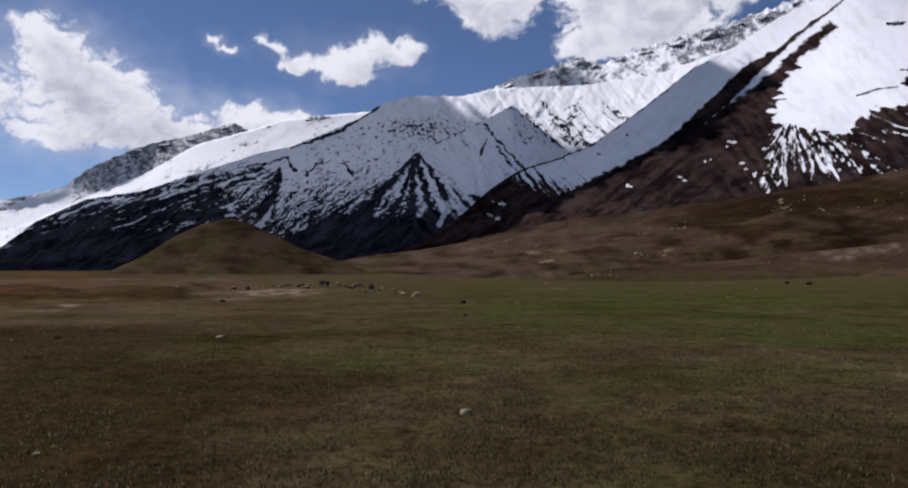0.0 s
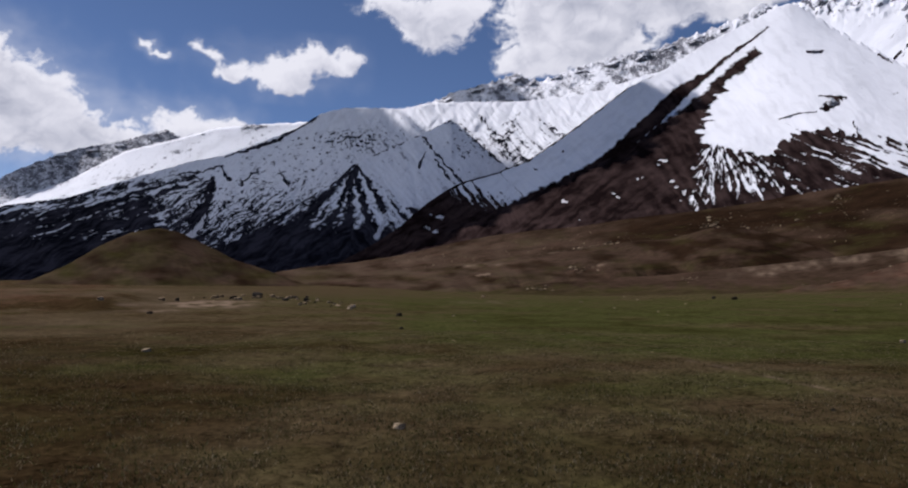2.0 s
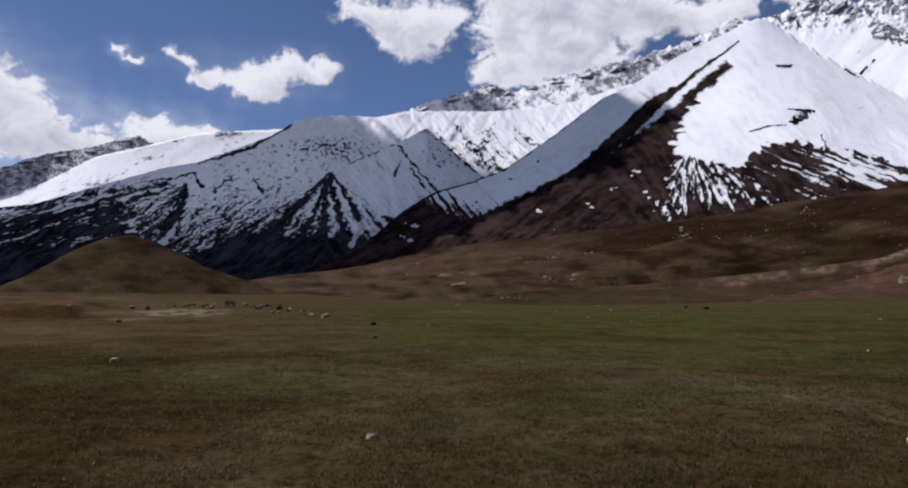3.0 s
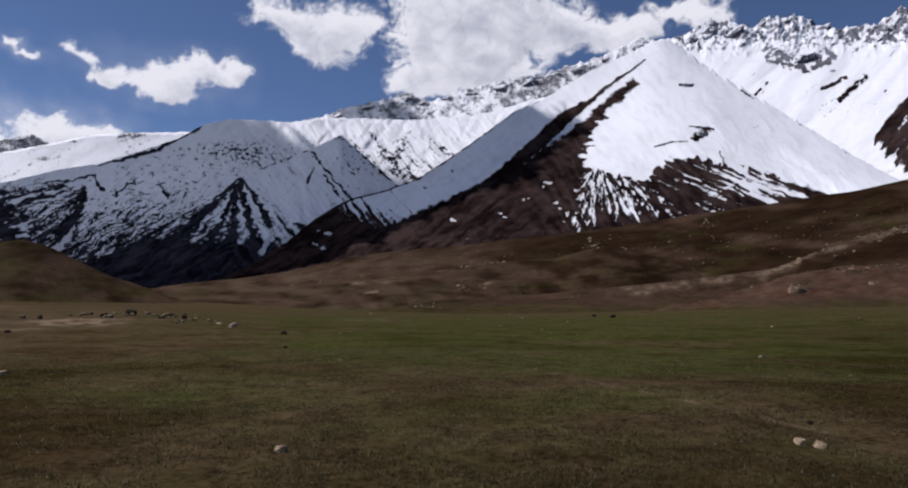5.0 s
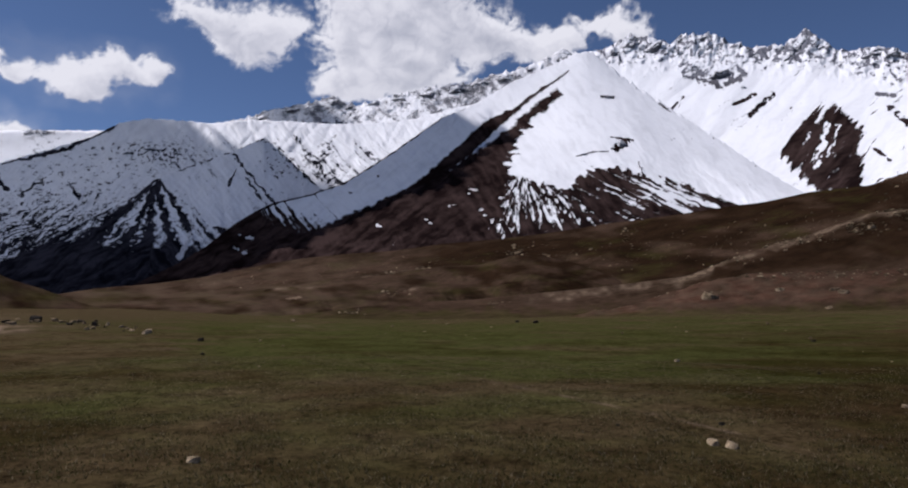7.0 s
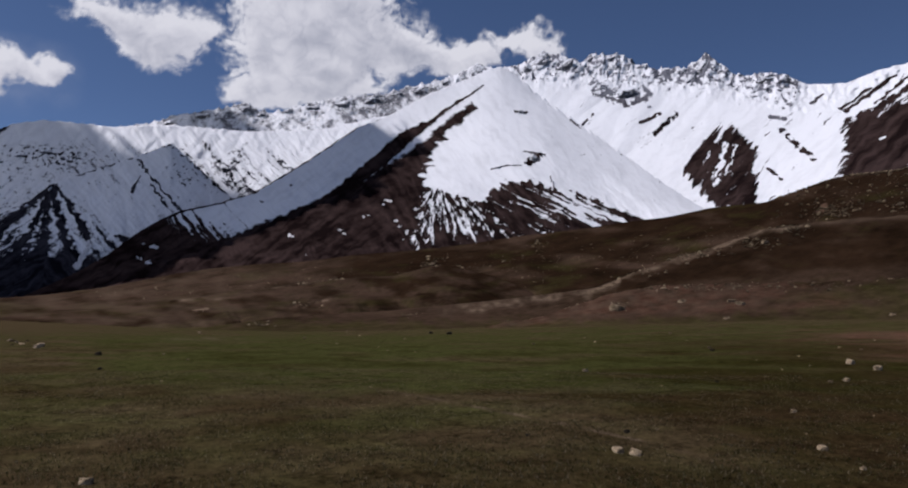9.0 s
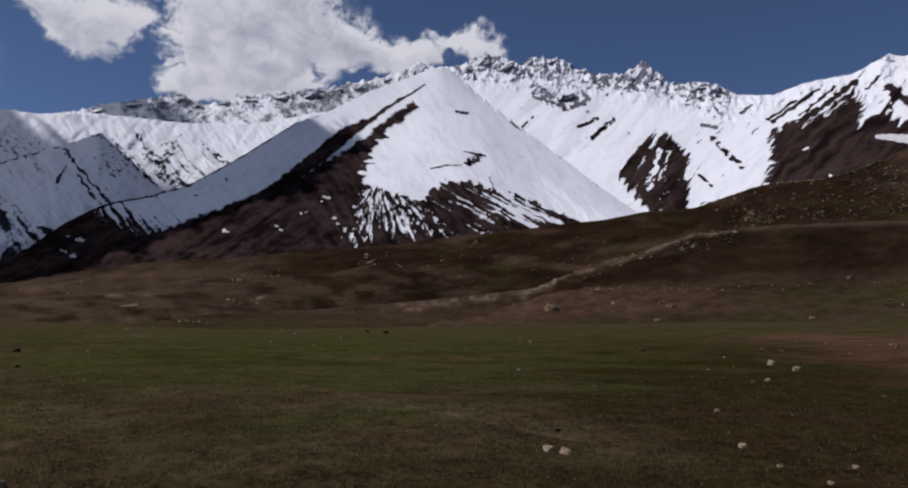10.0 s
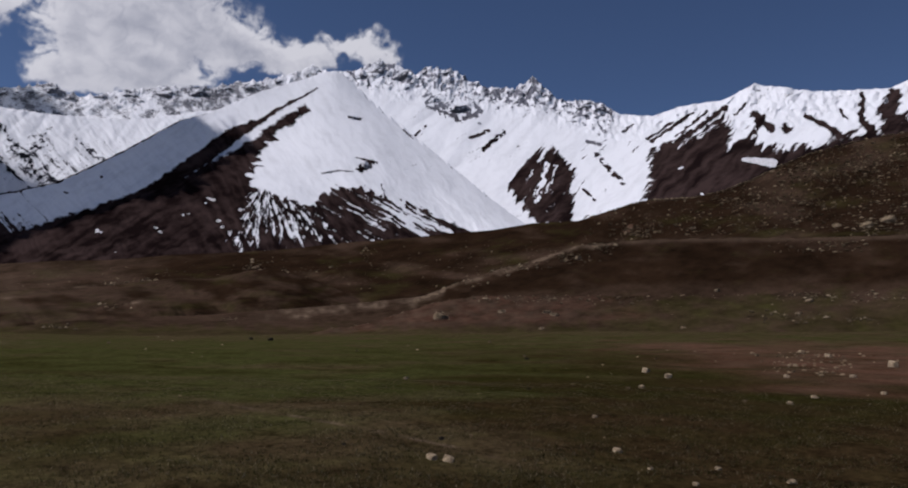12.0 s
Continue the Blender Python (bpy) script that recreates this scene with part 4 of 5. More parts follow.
def back_sand(a, e, v):
    s = 0 * a
    for text, w in (("5,1.2 7,1.4 9.5,1.5", 0.1), ("12,2.3 14.7,2.7", 0.05), ("14.6,0.9 15.6,1.3", 0.1), ("16,1.4 17.2,1.7", 0.08)):
        d, run = near_line(a, e, text)
        s = s + 0.5 * np.exp(-(d / w) ** 2)
    return np.clip(s * (0.4 + 1.2 * fbm(a * 0.9, e * 3, 3, 3)) + 0.13 * smooth(24, 0, a) * (0.8 + 1.2 * fbm(a * 0.5, e * 2, 3, 6)), 0, 1)


# shade over the right-hand upper slope is painted into the soil colour, among random patches
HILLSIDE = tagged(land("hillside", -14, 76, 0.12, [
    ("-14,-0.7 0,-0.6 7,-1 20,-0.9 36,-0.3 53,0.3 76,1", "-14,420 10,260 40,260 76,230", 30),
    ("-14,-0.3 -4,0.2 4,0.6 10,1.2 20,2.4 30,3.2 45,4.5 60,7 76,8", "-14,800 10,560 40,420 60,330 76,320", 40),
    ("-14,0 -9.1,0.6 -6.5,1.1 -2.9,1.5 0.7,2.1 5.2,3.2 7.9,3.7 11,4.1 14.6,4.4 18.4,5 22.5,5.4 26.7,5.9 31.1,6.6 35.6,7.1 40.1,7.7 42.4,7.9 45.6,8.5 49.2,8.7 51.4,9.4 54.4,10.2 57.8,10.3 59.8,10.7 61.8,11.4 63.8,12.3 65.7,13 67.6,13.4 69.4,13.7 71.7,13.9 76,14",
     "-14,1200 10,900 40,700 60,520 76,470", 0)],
    HILL, hill_relief(16, 0.14, 101, 58, 24, "-14,1 18,1 34,0.6 48,0.3 60,0.14 76,0.12"), {"grass": lambda a, e, v: 0.5 - 0.4 * smooth(0, 0.3, v) - 0.25 * v + 0.5 * fbm(a * 0.22, e * 1.0, 3, 107), "sand": back_sand, "darken": lambda a, e, v: np.clip(0.1 + 0.95 * smooth(10, 22, a + 3 * fbm(a * 0.2, e * 0.6, 2, 109)) * smooth(1.2, 3, e) + 1.5 * fbm(a * 0.18, e * 0.8, 4, 106), 0, 1.15)}), "rolling brown turf foothill strewn with stones", "hill")


def low_turf(a, e, v):
    """Turf on the lowest slopes: a fringe at the foot, and a broad green apron further round."""
    foot, top = curve_at(a, "28,-0.75 36,-0.4 53,0.15 76,0.85"), curve_at(a, "28,-0.6 33,0.4 36,1.5 39.3,2.45 42.5,2.75 53.5,2.95 76,3.5")
    ragged = e + 0.5 * fbm(a * 0.6, e * 1.2, 4, 138, 0.6)
    fringe = 0.6 * smooth(1.2, 0.1, ragged - foot)
    apron = (0.55 + 0.35 * fbm(a * 0.5, e, 3, 139)) * smooth(0.5, -0.7, ragged - top)
    w = smooth(48, 57, a + 3 * fbm(a * 0.3, e * 0.8, 2, 137))
    return fringe * (1 - w) + apron * w - 0.1


def front_sand(a, e, v):
    a2, e2 = a + 0.5 * fbm(a * 0.9, e, 3, 14), e + 0.3 * fbm(a * 0.7, e * 1.5, 3, 15)
    d, run = near_line(a2, e2, "24,0.75 26,0.9 29.6,1.35 33.5,2 37.2,2.55 38.6,3.1")
    s = 0.5 * smooth(0.75, 0.0, d) * smooth(23, 29, a) * (0.8 + 0.9 * fbm(a * 1.6, e * 3.2, 3, 18))
    d, run = near_line(a2, e2, "38.4,3 40.3,3.8 43,4.7 44.8,5.15 47,6 49.2,6.65 51.5,7")
    s = s + 0.5 * smooth(0.34, 0.0, d)
    d, run = near_line(a, e, "51,6.9 53.5,7.1 57.7,7.2 65.5,7.1 71.4,7 76,7.1")
    s = s + 0.22 * np.exp(-(d / 0.14) ** 2)
    return np.clip(s * (0.8 + 0.7 * fbm(a * 0.7, e * 1.4, 4, 4, 0.6)), 0, 0.85)


KNOLL = tagged(land("knoll", -10, 40, 0.12, [
    ("-10,-0.8 0,-0.7 7,-1 20,-0.95 30,-0.6 40,-0.7", "-10,330 10,240 40,245", 40),
    ("-10,-0.7 -6,-0.1 -4,0.25 0,0.5 4,1.2 7.8,1.9 11,2.2 14.7,2.6 18.5,3.3 21.4,3.4 24.2,4.2 26,4.2 28.5,3.7 31,2.8 34,1.4 37,0.2 40,-0.9", "-10,620 10,480 30,430 40,400", 0)],
    HILL, hill_relief(12, 0.22, 131, 46, 24), {"grass": lambda a, e, v: 0.45 - 0.45 * smooth(0, 0.45, v) + 0.4 * fbm(a * 0.3, e * 1.2, 3, 108), "sand": back_sand, "darken": lambda a, e, v: np.clip(0.1 + 1.8 * fbm(a * 0.3, e * 1.2, 4, 136) + 0.5 * smooth(16, 26, a), 0, 1)}), "low rolling knoll of dry brown turf", "hill")

tagged(land("hill_bench", 28, 76, 0.12, [
    ("28,-0.75 36,-0.4 53,0.15 76,0.85", "28,196 76,192", 40),
    ("28,-0.6 33,0.4 36,1.5 39.3,2.45 42.5,2.75 49.2,2.95 53.5,2.95 59.7,3.15 71.3,3.4 76,3.5", "28,215 40,232 76,222", 0)],
    HILL, hill_relief(1.2, 0.3, 135, 0.7, 0.8), {"grass": low_turf, "sand": lambda a, e, v: 0.12 * smooth(52, 46, a) * smooth(0.2, 0.5, v) * (0.6 + fbm(a, e * 2, 3, 137)), "red": lambda a, e, v: np.clip(0.42 * smooth(56, 47, a + 3 * fbm(a * 0.3, e, 2, 140)) * smooth(0.15, 0.5, v) * (0.8 + 1.2 * fbm(a * 0.5, e * 1.6, 3, 143)), 0, 1)}, crag=lambda a, v: 0.22 * fbm(a * 0.35, v * 3, 3, 116)), "low reddish earth bench strewn with pale stones", "hill")

# the face below the crest has its shade put into the soil colour
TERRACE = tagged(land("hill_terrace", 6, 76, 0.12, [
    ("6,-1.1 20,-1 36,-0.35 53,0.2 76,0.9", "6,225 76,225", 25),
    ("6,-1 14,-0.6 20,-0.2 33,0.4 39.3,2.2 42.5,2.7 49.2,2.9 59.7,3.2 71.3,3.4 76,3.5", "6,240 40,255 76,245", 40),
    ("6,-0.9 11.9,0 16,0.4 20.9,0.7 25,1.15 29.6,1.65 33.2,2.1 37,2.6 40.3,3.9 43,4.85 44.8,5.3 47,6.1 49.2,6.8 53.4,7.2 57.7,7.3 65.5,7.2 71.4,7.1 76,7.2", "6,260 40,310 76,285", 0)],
    HILL, hill_relief(2.2, 0.16, 111, 1.6, 2.0), {"grass": low_turf, "sand": front_sand, "darken": lambda a, e, v: 1.15 * smooth(0.45, 0.7, v) * smooth(1.02, 0.93, v) * smooth(33, 40, a) * (0.9 + 0.5 * fbm(a * 0.3, e, 3, 117))}, crag=lambda a, v: 0.14 * fbm(a * 0.5, v * 3, 3, 115) * smooth(46, 52, a)), "low brown terrace with a pale worn crest", "hill")

def track(text, w):
    """A ragged strip along a line, broken by noise."""
    def field(a, e):
        d, run = near_line(a + 0.25 * fbm(a * 0.9, e, 3, 14), e + 0.07 * fbm(a * 1.4, e * 2, 3, 15), text)
        return 0.8 * smooth(0, 0.3, run) * smooth(1.0, 0.9, run) - 0.05 - d / (w * (1.15 - 0.6 * run)) + 0.9 * fbm(a * 1.8, e * 4, 4, 17, 0.65)
    return field


WORN = {"sand": lambda f: 0.7 * smooth(0, 0.6, f), "grass": lambda f: 0 * f, "darken": lambda f: 0.25 * smooth(0.6, 0, f)}
lift(TERRACE, "hill_terrace", "worn_track", track("26,0.95 29.6,1.35 33.5,1.95 37.2,2.5 38.6,3", 0.36), HILL, "pale strip of bare worn earth along the crest", 0.15, WORN)
lift(TERRACE, "hill_terrace", "worn_track", track("38.4,2.95 40.3,3.75 43,4.65 44.8,5.1 47,5.95 49.2,6.6 52,7", 0.2), HILL, "pale stony strip of worn earth along the crest", 0.15, WORN)
STONY = {"sand": lambda f: 0.2 * smooth(0, 0.6, f), "red": lambda f: 0.7 * smooth(0, 0.5, f), "grass": lambda f: 0 * f, "darken": lambda f: 0.3 * smooth(0.6, 0, f)}
lift(HILLSIDE, "hillside", "stony_strip", track("49.2,7 52.5,7.9 55,8.7 57.4,9.5", 0.34), HILL, "reddish strip of stony ground climbing the slope", 0.3, STONY)
lift(KNOLL, "knoll", "bare_earth", track("4.8,0.2 6.8,0.55 9.2,1.05", 0.2), HILL, "pale scar of bare earth", 0.4, WORN)

tagged(land("mound", -27, -6, 0.12, [
    ("-27,-0.6 -6,-0.6", "-27,330 -17,300 -6,330", 40),
    ("-27,-0.6 -25.5,-0.3 -22.9,1 -20.9,2.4 -18.9,3.4 -17.1,3.8 -15.6,3.5 -13.5,2.5 -11.8,1.6 -9.6,0.9 -8.3,0.4 -6,-0.4", "-27,360 -17,380 -6,360", 0)],
    HILL, hill_relief(1.5, 0.3, 121, 4, 5.0), {"grass": lambda a, e, v: 0.25 + 0.5 * fbm(a * 0.3, e * 0.8, 3, 122), "sand": lambda a, e, v: 0.05 + 0.1 * fbm(a * 0.4, e * 1.2, 3, 123), "darken": lambda a, e, v: np.clip(0.35 + 1.5 * fbm(a * 0.3, e * 0.8, 4, 124) + 0.4 * smooth(0.4, 0.1, v), 0, 1)}), "smooth rounded grassy mound", "mound")


# ---------- clouds ----------
def cloud_material():
    m = bpy.data.materials.new("cloud")
    m.use_nodes = True
    n, l = m.node_tree.nodes, m.node_tree.links
    n.clear()
    out = n.new("ShaderNodeOutputMaterial")
    glow, clear, mix = n.new("ShaderNodeEmission"), n.new("ShaderNodeBsdfTransparent"), n.new("ShaderNodeMixShader")
    l.new(ramp(n, l, attribute(n, "shade"), [(0.0, (0.16, 0.17, 0.20)), (0.35, (0.5, 0.52, 0.57)), (0.7, (0.78, 0.785, 0.80)), (1.0, (0.93, 0.93, 0.92))]), glow.inputs[0])
    l.new(attribute(n, "cover"), mix.inputs[0])
    l.new(clear.outputs[0], mix.inputs[1])
    l.new(glow.outputs[0], mix.inputs[2])
    l.new(mix.outputs[0], out.inputs[0])
    return m


CLOUD = cloud_material()



def cloud(az0, az1, el0, el1, lumps, distance, seed, label, step=0.08, cut=0.42, bank="", haze=0.0):
    """A bank of cloud; lumps are (bearing, height, half width, half height); bank outlines an unseen broad deck added
    to cast shade.
    """
    a, e = np.meshgrid(np.arange(az0, az1, step), np.arange(el0, el1, step))
    wa = a + 0.8 * fbm(a * 0.45, e * 0.45, 4, seed, 0.5)
    we = e + 0.6 * fbm(a * 0.45 + 9, e * 0.45, 4, seed + 5, 0.5)
    body = 0 * a
    for la, le, w, h in lumps:
        body = body + np.exp(-((wa - la) / w) ** 2 - ((we - le) / h) ** 2)
    if bank:
        body = np.maximum(body, smooth(-1.0, 1.0, inside(wa, we, bank)) * 1.6)
    puff = sum(0.55 ** k * np.abs(perlin(wa * 0.5 * 2 ** k, we * 0.7 * 2 ** k, seed + 9 + k)) for k in range(4))
    body = body + 0.5 * (puff - 0.36) * smooth(0.02, 0.4, body) + 0.12 * fbm(a * 1.7, e * 2.2, 3, seed + 15, 0.6) * smooth(0.05, 0.4, body)
    cover = smooth(cut - 0.22, cut + 0.42, body)
    veil = 0 * a
    for la, le, w, h in lumps:
        veil = veil + 0.6 * np.exp(-((wa - la) / (1.9 * w + 0.4)) ** 2 - ((we - le) / (1.9 * h + 0.3)) ** 2)
    cover = np.maximum(cover, haze * smooth(0.1, 1.3, veil) * (0.9 + 0.35 * fbm(a * 0.5, e * 0.9, 3, seed + 2)))
    cover = np.clip(cover, 0, 1)
    edge = smooth(az0, az0 + 0.8, a) * smooth(az1, az1 - 0.8, a) * smooth(el0, el0 + 0.5, e) * smooth(el1, el1 - 0.5, e)
    # sun side and grey base painted into the glow, from thickness up and to the left
    depth = sum(np.clip(np.roll(body, (-k * int(0.42 / step), k * int(0.36 / step)), (0, 1)), 0, 1.3) for k in (1, 2, 3, 4)) / 4
    shade = np.clip(1.08 - 0.52 * smooth(0.15, 1.15, depth) + 0.2 * (puff - 0.36) + 0.2 * fbm(a * 0.28 + 3, e * 0.45, 3, seed + 3, 0.5) - (0.3 * smooth(21.5, 23.5, e) if bank else 0), 0, 1)
    d = distance(a, e) - 100 * np.clip(body, 0, 1.5)
    x, y, z = d * np.sin(np.radians(a)), d * np.cos(np.radians(a)), EYE + d * np.tan(np.radians(e))
    return tagged(sheet("cloud", x, y, z, CLOUD, {"cover": cover * edge * (1 - 0.08 * smooth(21.5, 23.5, e) if bank else 1), "shade": shade}), label, "cloud", group="clouds over the range")


far = lambda a, e: np.full(a.shape, 4640.0)
deck = lambda alt: (lambda a, e: np.clip(alt / np.tan(np.radians(np.maximum(e, 1))), 500, 4450))
cloud(-40, -9, 5, 19, [(-29.3, 15.6, 1.6, 1.5), (-28, 13.2, 2.8, 2.1), (-25.2, 12.4, 2.7, 1.9), (-23.5, 10.3, 2.6, 1.5), (-28, 9.2, 2.6, 1.2), (-20, 9.8, 3.4, 1.2), (-15.5, 11.2, 2.4, 1.2), (-33, 11.2, 2.5, 1.6), (-12.4, 11.3, 1.5, 0.7)], far, 201, "tall white cumulus cloud bank behind the ridge", haze=0.28)
cloud(-16.5, -1, 13, 19, [(-14.1, 16.8, 1.1, 0.55), (-12.2, 15.5, 1.5, 0.8), (-9, 15.6, 1.9, 1.0), (-6.3, 16.9, 1.8, 1.0), (-4, 16.5, 1.7, 0.75), (-7.6, 15.2, 1.4, 0.9)], far, 211, "small ragged white cumulus cloud", haze=0.09)
cloud(-20, -15, 14, 18, [(-18, 16.9, 0.4, 0.4), (-17.1, 16.2, 0.65, 0.26)], far, 221, "thin wisp of white cloud", haze=0.25)
# the bank lies out of view, its outline set to shade massif, spur and peak
cloud(-66, 12, 16, 38, [(-1, 21.3, 2.4, 1.1), (2.5, 20, 2.6, 1.6), (3.2, 18.6, 1.5, 0.9), (5.5, 20.8, 1.8, 1.4)], deck(1500), 231, "broad flat-based white cumulus cloud", 0.12,
      bank="-62,22.2 -50,21.7 -40,21.9 -35,22.1 -30,22 -21,21.9 -13.6,22 -10,22.3 -8.8,23.2 -7.6,24.6 -4,25.7 -1,26.7 3,27.8 6.4,28.9 9.6,30 8.8,30.4 5,30.9 0,31.8 -5,32.2 -10,32.2 -15,32.7 -26,33 -40,33.2 -60,34")
cloud(5, 38, 14.5, 30, [(11, 19, 2.6, 2), (13, 21.5, 4, 2.6), (18, 21, 3.6, 2.2), (15, 18, 3, 1.5), (23, 20.4, 3.4, 1.5), (27.5, 20.6, 2.2, 0.9), (33, 21, 1.5, 1.3), (30.5, 21.7, 1.6, 0.5), (15, 25, 6, 3), (10, 16.8, 1.8, 0.7), (13, 16.7, 2.4, 0.7), (18, 17.6, 2.4, 0.7), (27, 19.6, 2, 0.8)], far, 241, "large white cloud bank resting on the summits")


# ---------- stones ----------
def stone_material():
    m, n, l, b = material("pale_weathered_stone")
    co = n.new("ShaderNodeTexCoord").outputs["Object"]
    grain = noise_node(n, l, 3.0, 6, 0.7, co)
    rnd = n.new("ShaderNodeObjectInfo").outputs["Random"]
    tone = ramp(n, l, rnd, [(0.0, (0.085, 0.06, 0.036)), (0.5, (0.19, 0.135, 0.078)), (1.0, (0.37, 0.275, 0.165))])
    l.new(blend(n, l, ramp(n, l, grain, [(0.35, (0.7, 0.7, 0.7)), (0.65, (1, 1, 1))]), (0, 0, 0), tone), b.inputs["Base Color"])
    b.inputs["Roughness"].default_value = 0.9
    b.inputs["Specular IOR Level"].default_value = 0.05
    bump(n, l, b, grain, 0.6, 0.1)
    return m


def dark_stone_material():
    m, n, l, b = material("dark_lichened_stone")
    grain = noise_node(n, l, 4.0, 5, 0.7, n.new("ShaderNodeTexCoord").outputs["Object"])
    l.new(ramp(n, l, grain, [(0.35, (0.006, 0.005, 0.004)), (0.7, (0.03, 0.024, 0.018))]), b.inputs["Base Color"])
    b.inputs["Roughness"].default_value = 0.9
    b.inputs["Specular IOR Level"].default_value = 0.05
    bump(n, l, b, grain, 0.6, 0.1)
    return m


def brown_stone_material():
    m, n, l, b = material("brown_lichened_boulder")
    grain = noise_node(n, l, 3.0, 6, 0.7, n.new("ShaderNodeTexCoord").outputs["Object"])
    l.new(ramp(n, l, grain, [(0.36, (0.07, 0.05, 0.03)), (0.66, (0.29, 0.22, 0.14))]), b.inputs["Base Color"])
    b.inputs["Roughness"].default_value = 0.95
    b.inputs["Specular IOR Level"].default_value = 0.0
    bump(n, l, b, grain, 0.7, 0.15)
    return m


def bright_stone_material():
    m, n, l, b = material("bright_limestone")
    grain = noise_node(n, l, 3.0, 6, 0.7, n.new("ShaderNodeTexCoord").outputs["Object"])
    l.new(ramp(n, l, grain, [(0.38, (0.15, 0.108, 0.066)), (0.62, (0.46, 0.355, 0.225))]), b.inputs["Base Color"])
    b.inputs["Roughness"].default_value = 0.9
    b.inputs["Specular IOR Level"].default_value = 0.05
    bump(n, l, b, grain, 0.6, 0.1)
    return m


BRIGHT_STONE = bright_stone_material()
STONE, DARK_STONE, BROWN_STONE = stone_material(), dark_stone_material(), brown_stone_material()


def stone_mesh(seed, mat, level=3):
    """A boulder of unit width: a worn top, steep broken sides, its foot below its own origin."""
    bm = bmesh.new()
    bmesh.ops.create_icosphere(bm, subdivisions=level, radius=0.62)
    rnd = random.Random(seed)
    cuts = [(Vector((rnd.uniform(-0.35, 0.35), rnd.uniform(-0.35, 0.35), 1)).normalized(), rnd.uniform(0.3, 0.4))]
    turn = rnd.uniform(0, 6.28)
    for k in range(6):
        turn += rnd.uniform(0.7, 1.4)
        cuts.append((Vector((math.cos(turn), math.sin(turn), rnd.uniform(-0.25, 0.3))).normalized(), rnd.uniform(0.36, 0.5)))
    for k in range(3):
        cuts.append((Vector((rnd.uniform(-1, 1), rnd.uniform(-1, 1), rnd.uniform(0.3, 0.9))).normalized(), rnd.uniform(0.4, 0.48)))
    for vert in bm.verts:
        p = vert.co.copy()
        for normal, reach in cuts:
            over = p.dot(normal) - reach
            if over > 0:
                p -= normal * over * 0.94
        p += p.normalized() * (0.045 * noise.noise(p * 4 + Vector((seed, 0, 0))) + 0.02 * noise.noise(p * 11 + Vector((0, seed, 0))))
        vert.co = Vector((p.x, p.y * 0.85, p.z * 0.9 + 0.2))
    me = bpy.data.meshes.new("stone")
    bm.to_mesh(me)
    bm.free()
    me.materials.append(mat)
    return me


PALE = [stone_mesh(k, STONE) for k in range(6)]
DARK = [stone_mesh(k + 20, DARK_STONE) for k in range(3)]
BROWN = [stone_mesh(k + 40, BROWN_STONE) for k in range(4)]
BRIGHT = [stone_mesh(k + 60, BRIGHT_STONE) for k in range(4)]
stone_dice = random.Random(7)


def reach(az, el):
    """Where a line of sight at this bearing and height meets the plain."""
    r = np.geomspace(4, 400, 4000)
    x, y = r * math.sin(radians(az)), r * math.cos(radians(az))
    below = EYE + r * math.tan(radians(el)) < ground_height(x, y)
    k = int(np.argmax(below)) if below.any() else -1
    return float(x[k]), float(y[k]), float(r[k])


def lay_stone(x, y, z, width, label, dark=False, flat=1.0, group="stones on the turf", kinds=None):
    ob = new("stone", stone_dice.choice(kinds or (DARK if dark else PALE)))
    ob.matrix_world = Matrix.Translation((x, y, z)) @ pose(0, 0, 0, stone_dice.uniform(-8, 8), stone_dice.uniform(-8, 8), stone_dice.uniform(0, 360)) @ Matrix.Diagonal((width, width, width * flat, 1))
    return tagged(ob, label, "stone", group=group)


# bearing, height, width in degrees; the larger ones that lie on the plain
for spec in ("0.9,-11.1,1.2", "-17.6,-5.1,.75", "4.9,-2.6,.25", "6.6,-3,.25", "3.8,-6.4,.25", "5,-4.5,.25", "-2.9,-2,.6", "-29.4,-12.3,.6", "-29.7,-4.7,.3", "-31,-4.7,.3",
             "-8.9,-1.2,.5", "-8.3,-1.3,.4", "-7.1,-1.4,.4", "-5.6,-1.5,.3", "20,-5.1,.3", "16.9,-6.6,.22", "18.1,-8,.22", "10,-15,.35", "7.2,-1.1,.35", "-12.6,-1.2,.4", "-20.7,-1.4,.5",
             "38.76,-9.4,1.05", "39.99,-9.5,1.1", "41.5,-7.7,.4", "36.25,-3.7,.45", "-3.1,-2.1,.5", "52.4,-8.4,.85", "50.65,-6.05,.55", "59.3,-9.1,.55", "57.8,-10.2,.6",
             "54.27,-2.65,.75", "55.86,-3,.7", "53,-3.9,.4", "54,-3.8,.5", "65.5,-3.9,.55", "64,-4.4,.45", "45.2,-1.8,.3", "64.8,-0.9,.5", "61.9,-1.2,.4", "63.8,-2.6,.5",
             "66,-2.4,.4", "67.9,-2.4,.5", "61.1,-4.4,.4", "69.7,-3.4,.5", "70.3,-1.6,.8", "64,-9.5,.7", "54.7,-9.4,.5", "52,-6.6,.3", "66.4,-1.1,.5", "42.5,-0.8,.3"):
    az, el, w = [float(q) for q in spec.split(",")]
    x, y, r = reach(az, el)
    w *= 0.92 if w > 0.4 else 0.85
    lay_stone(x, y, float(ground_height(np.array(x), np.array(y))) - 0.01, r * radians(w), "pale weathered stone half sunk in the turf", flat=stone_dice.uniform(0.7, 1.0), kinds=BRIGHT if w > 0.4 and r < 60 else None)
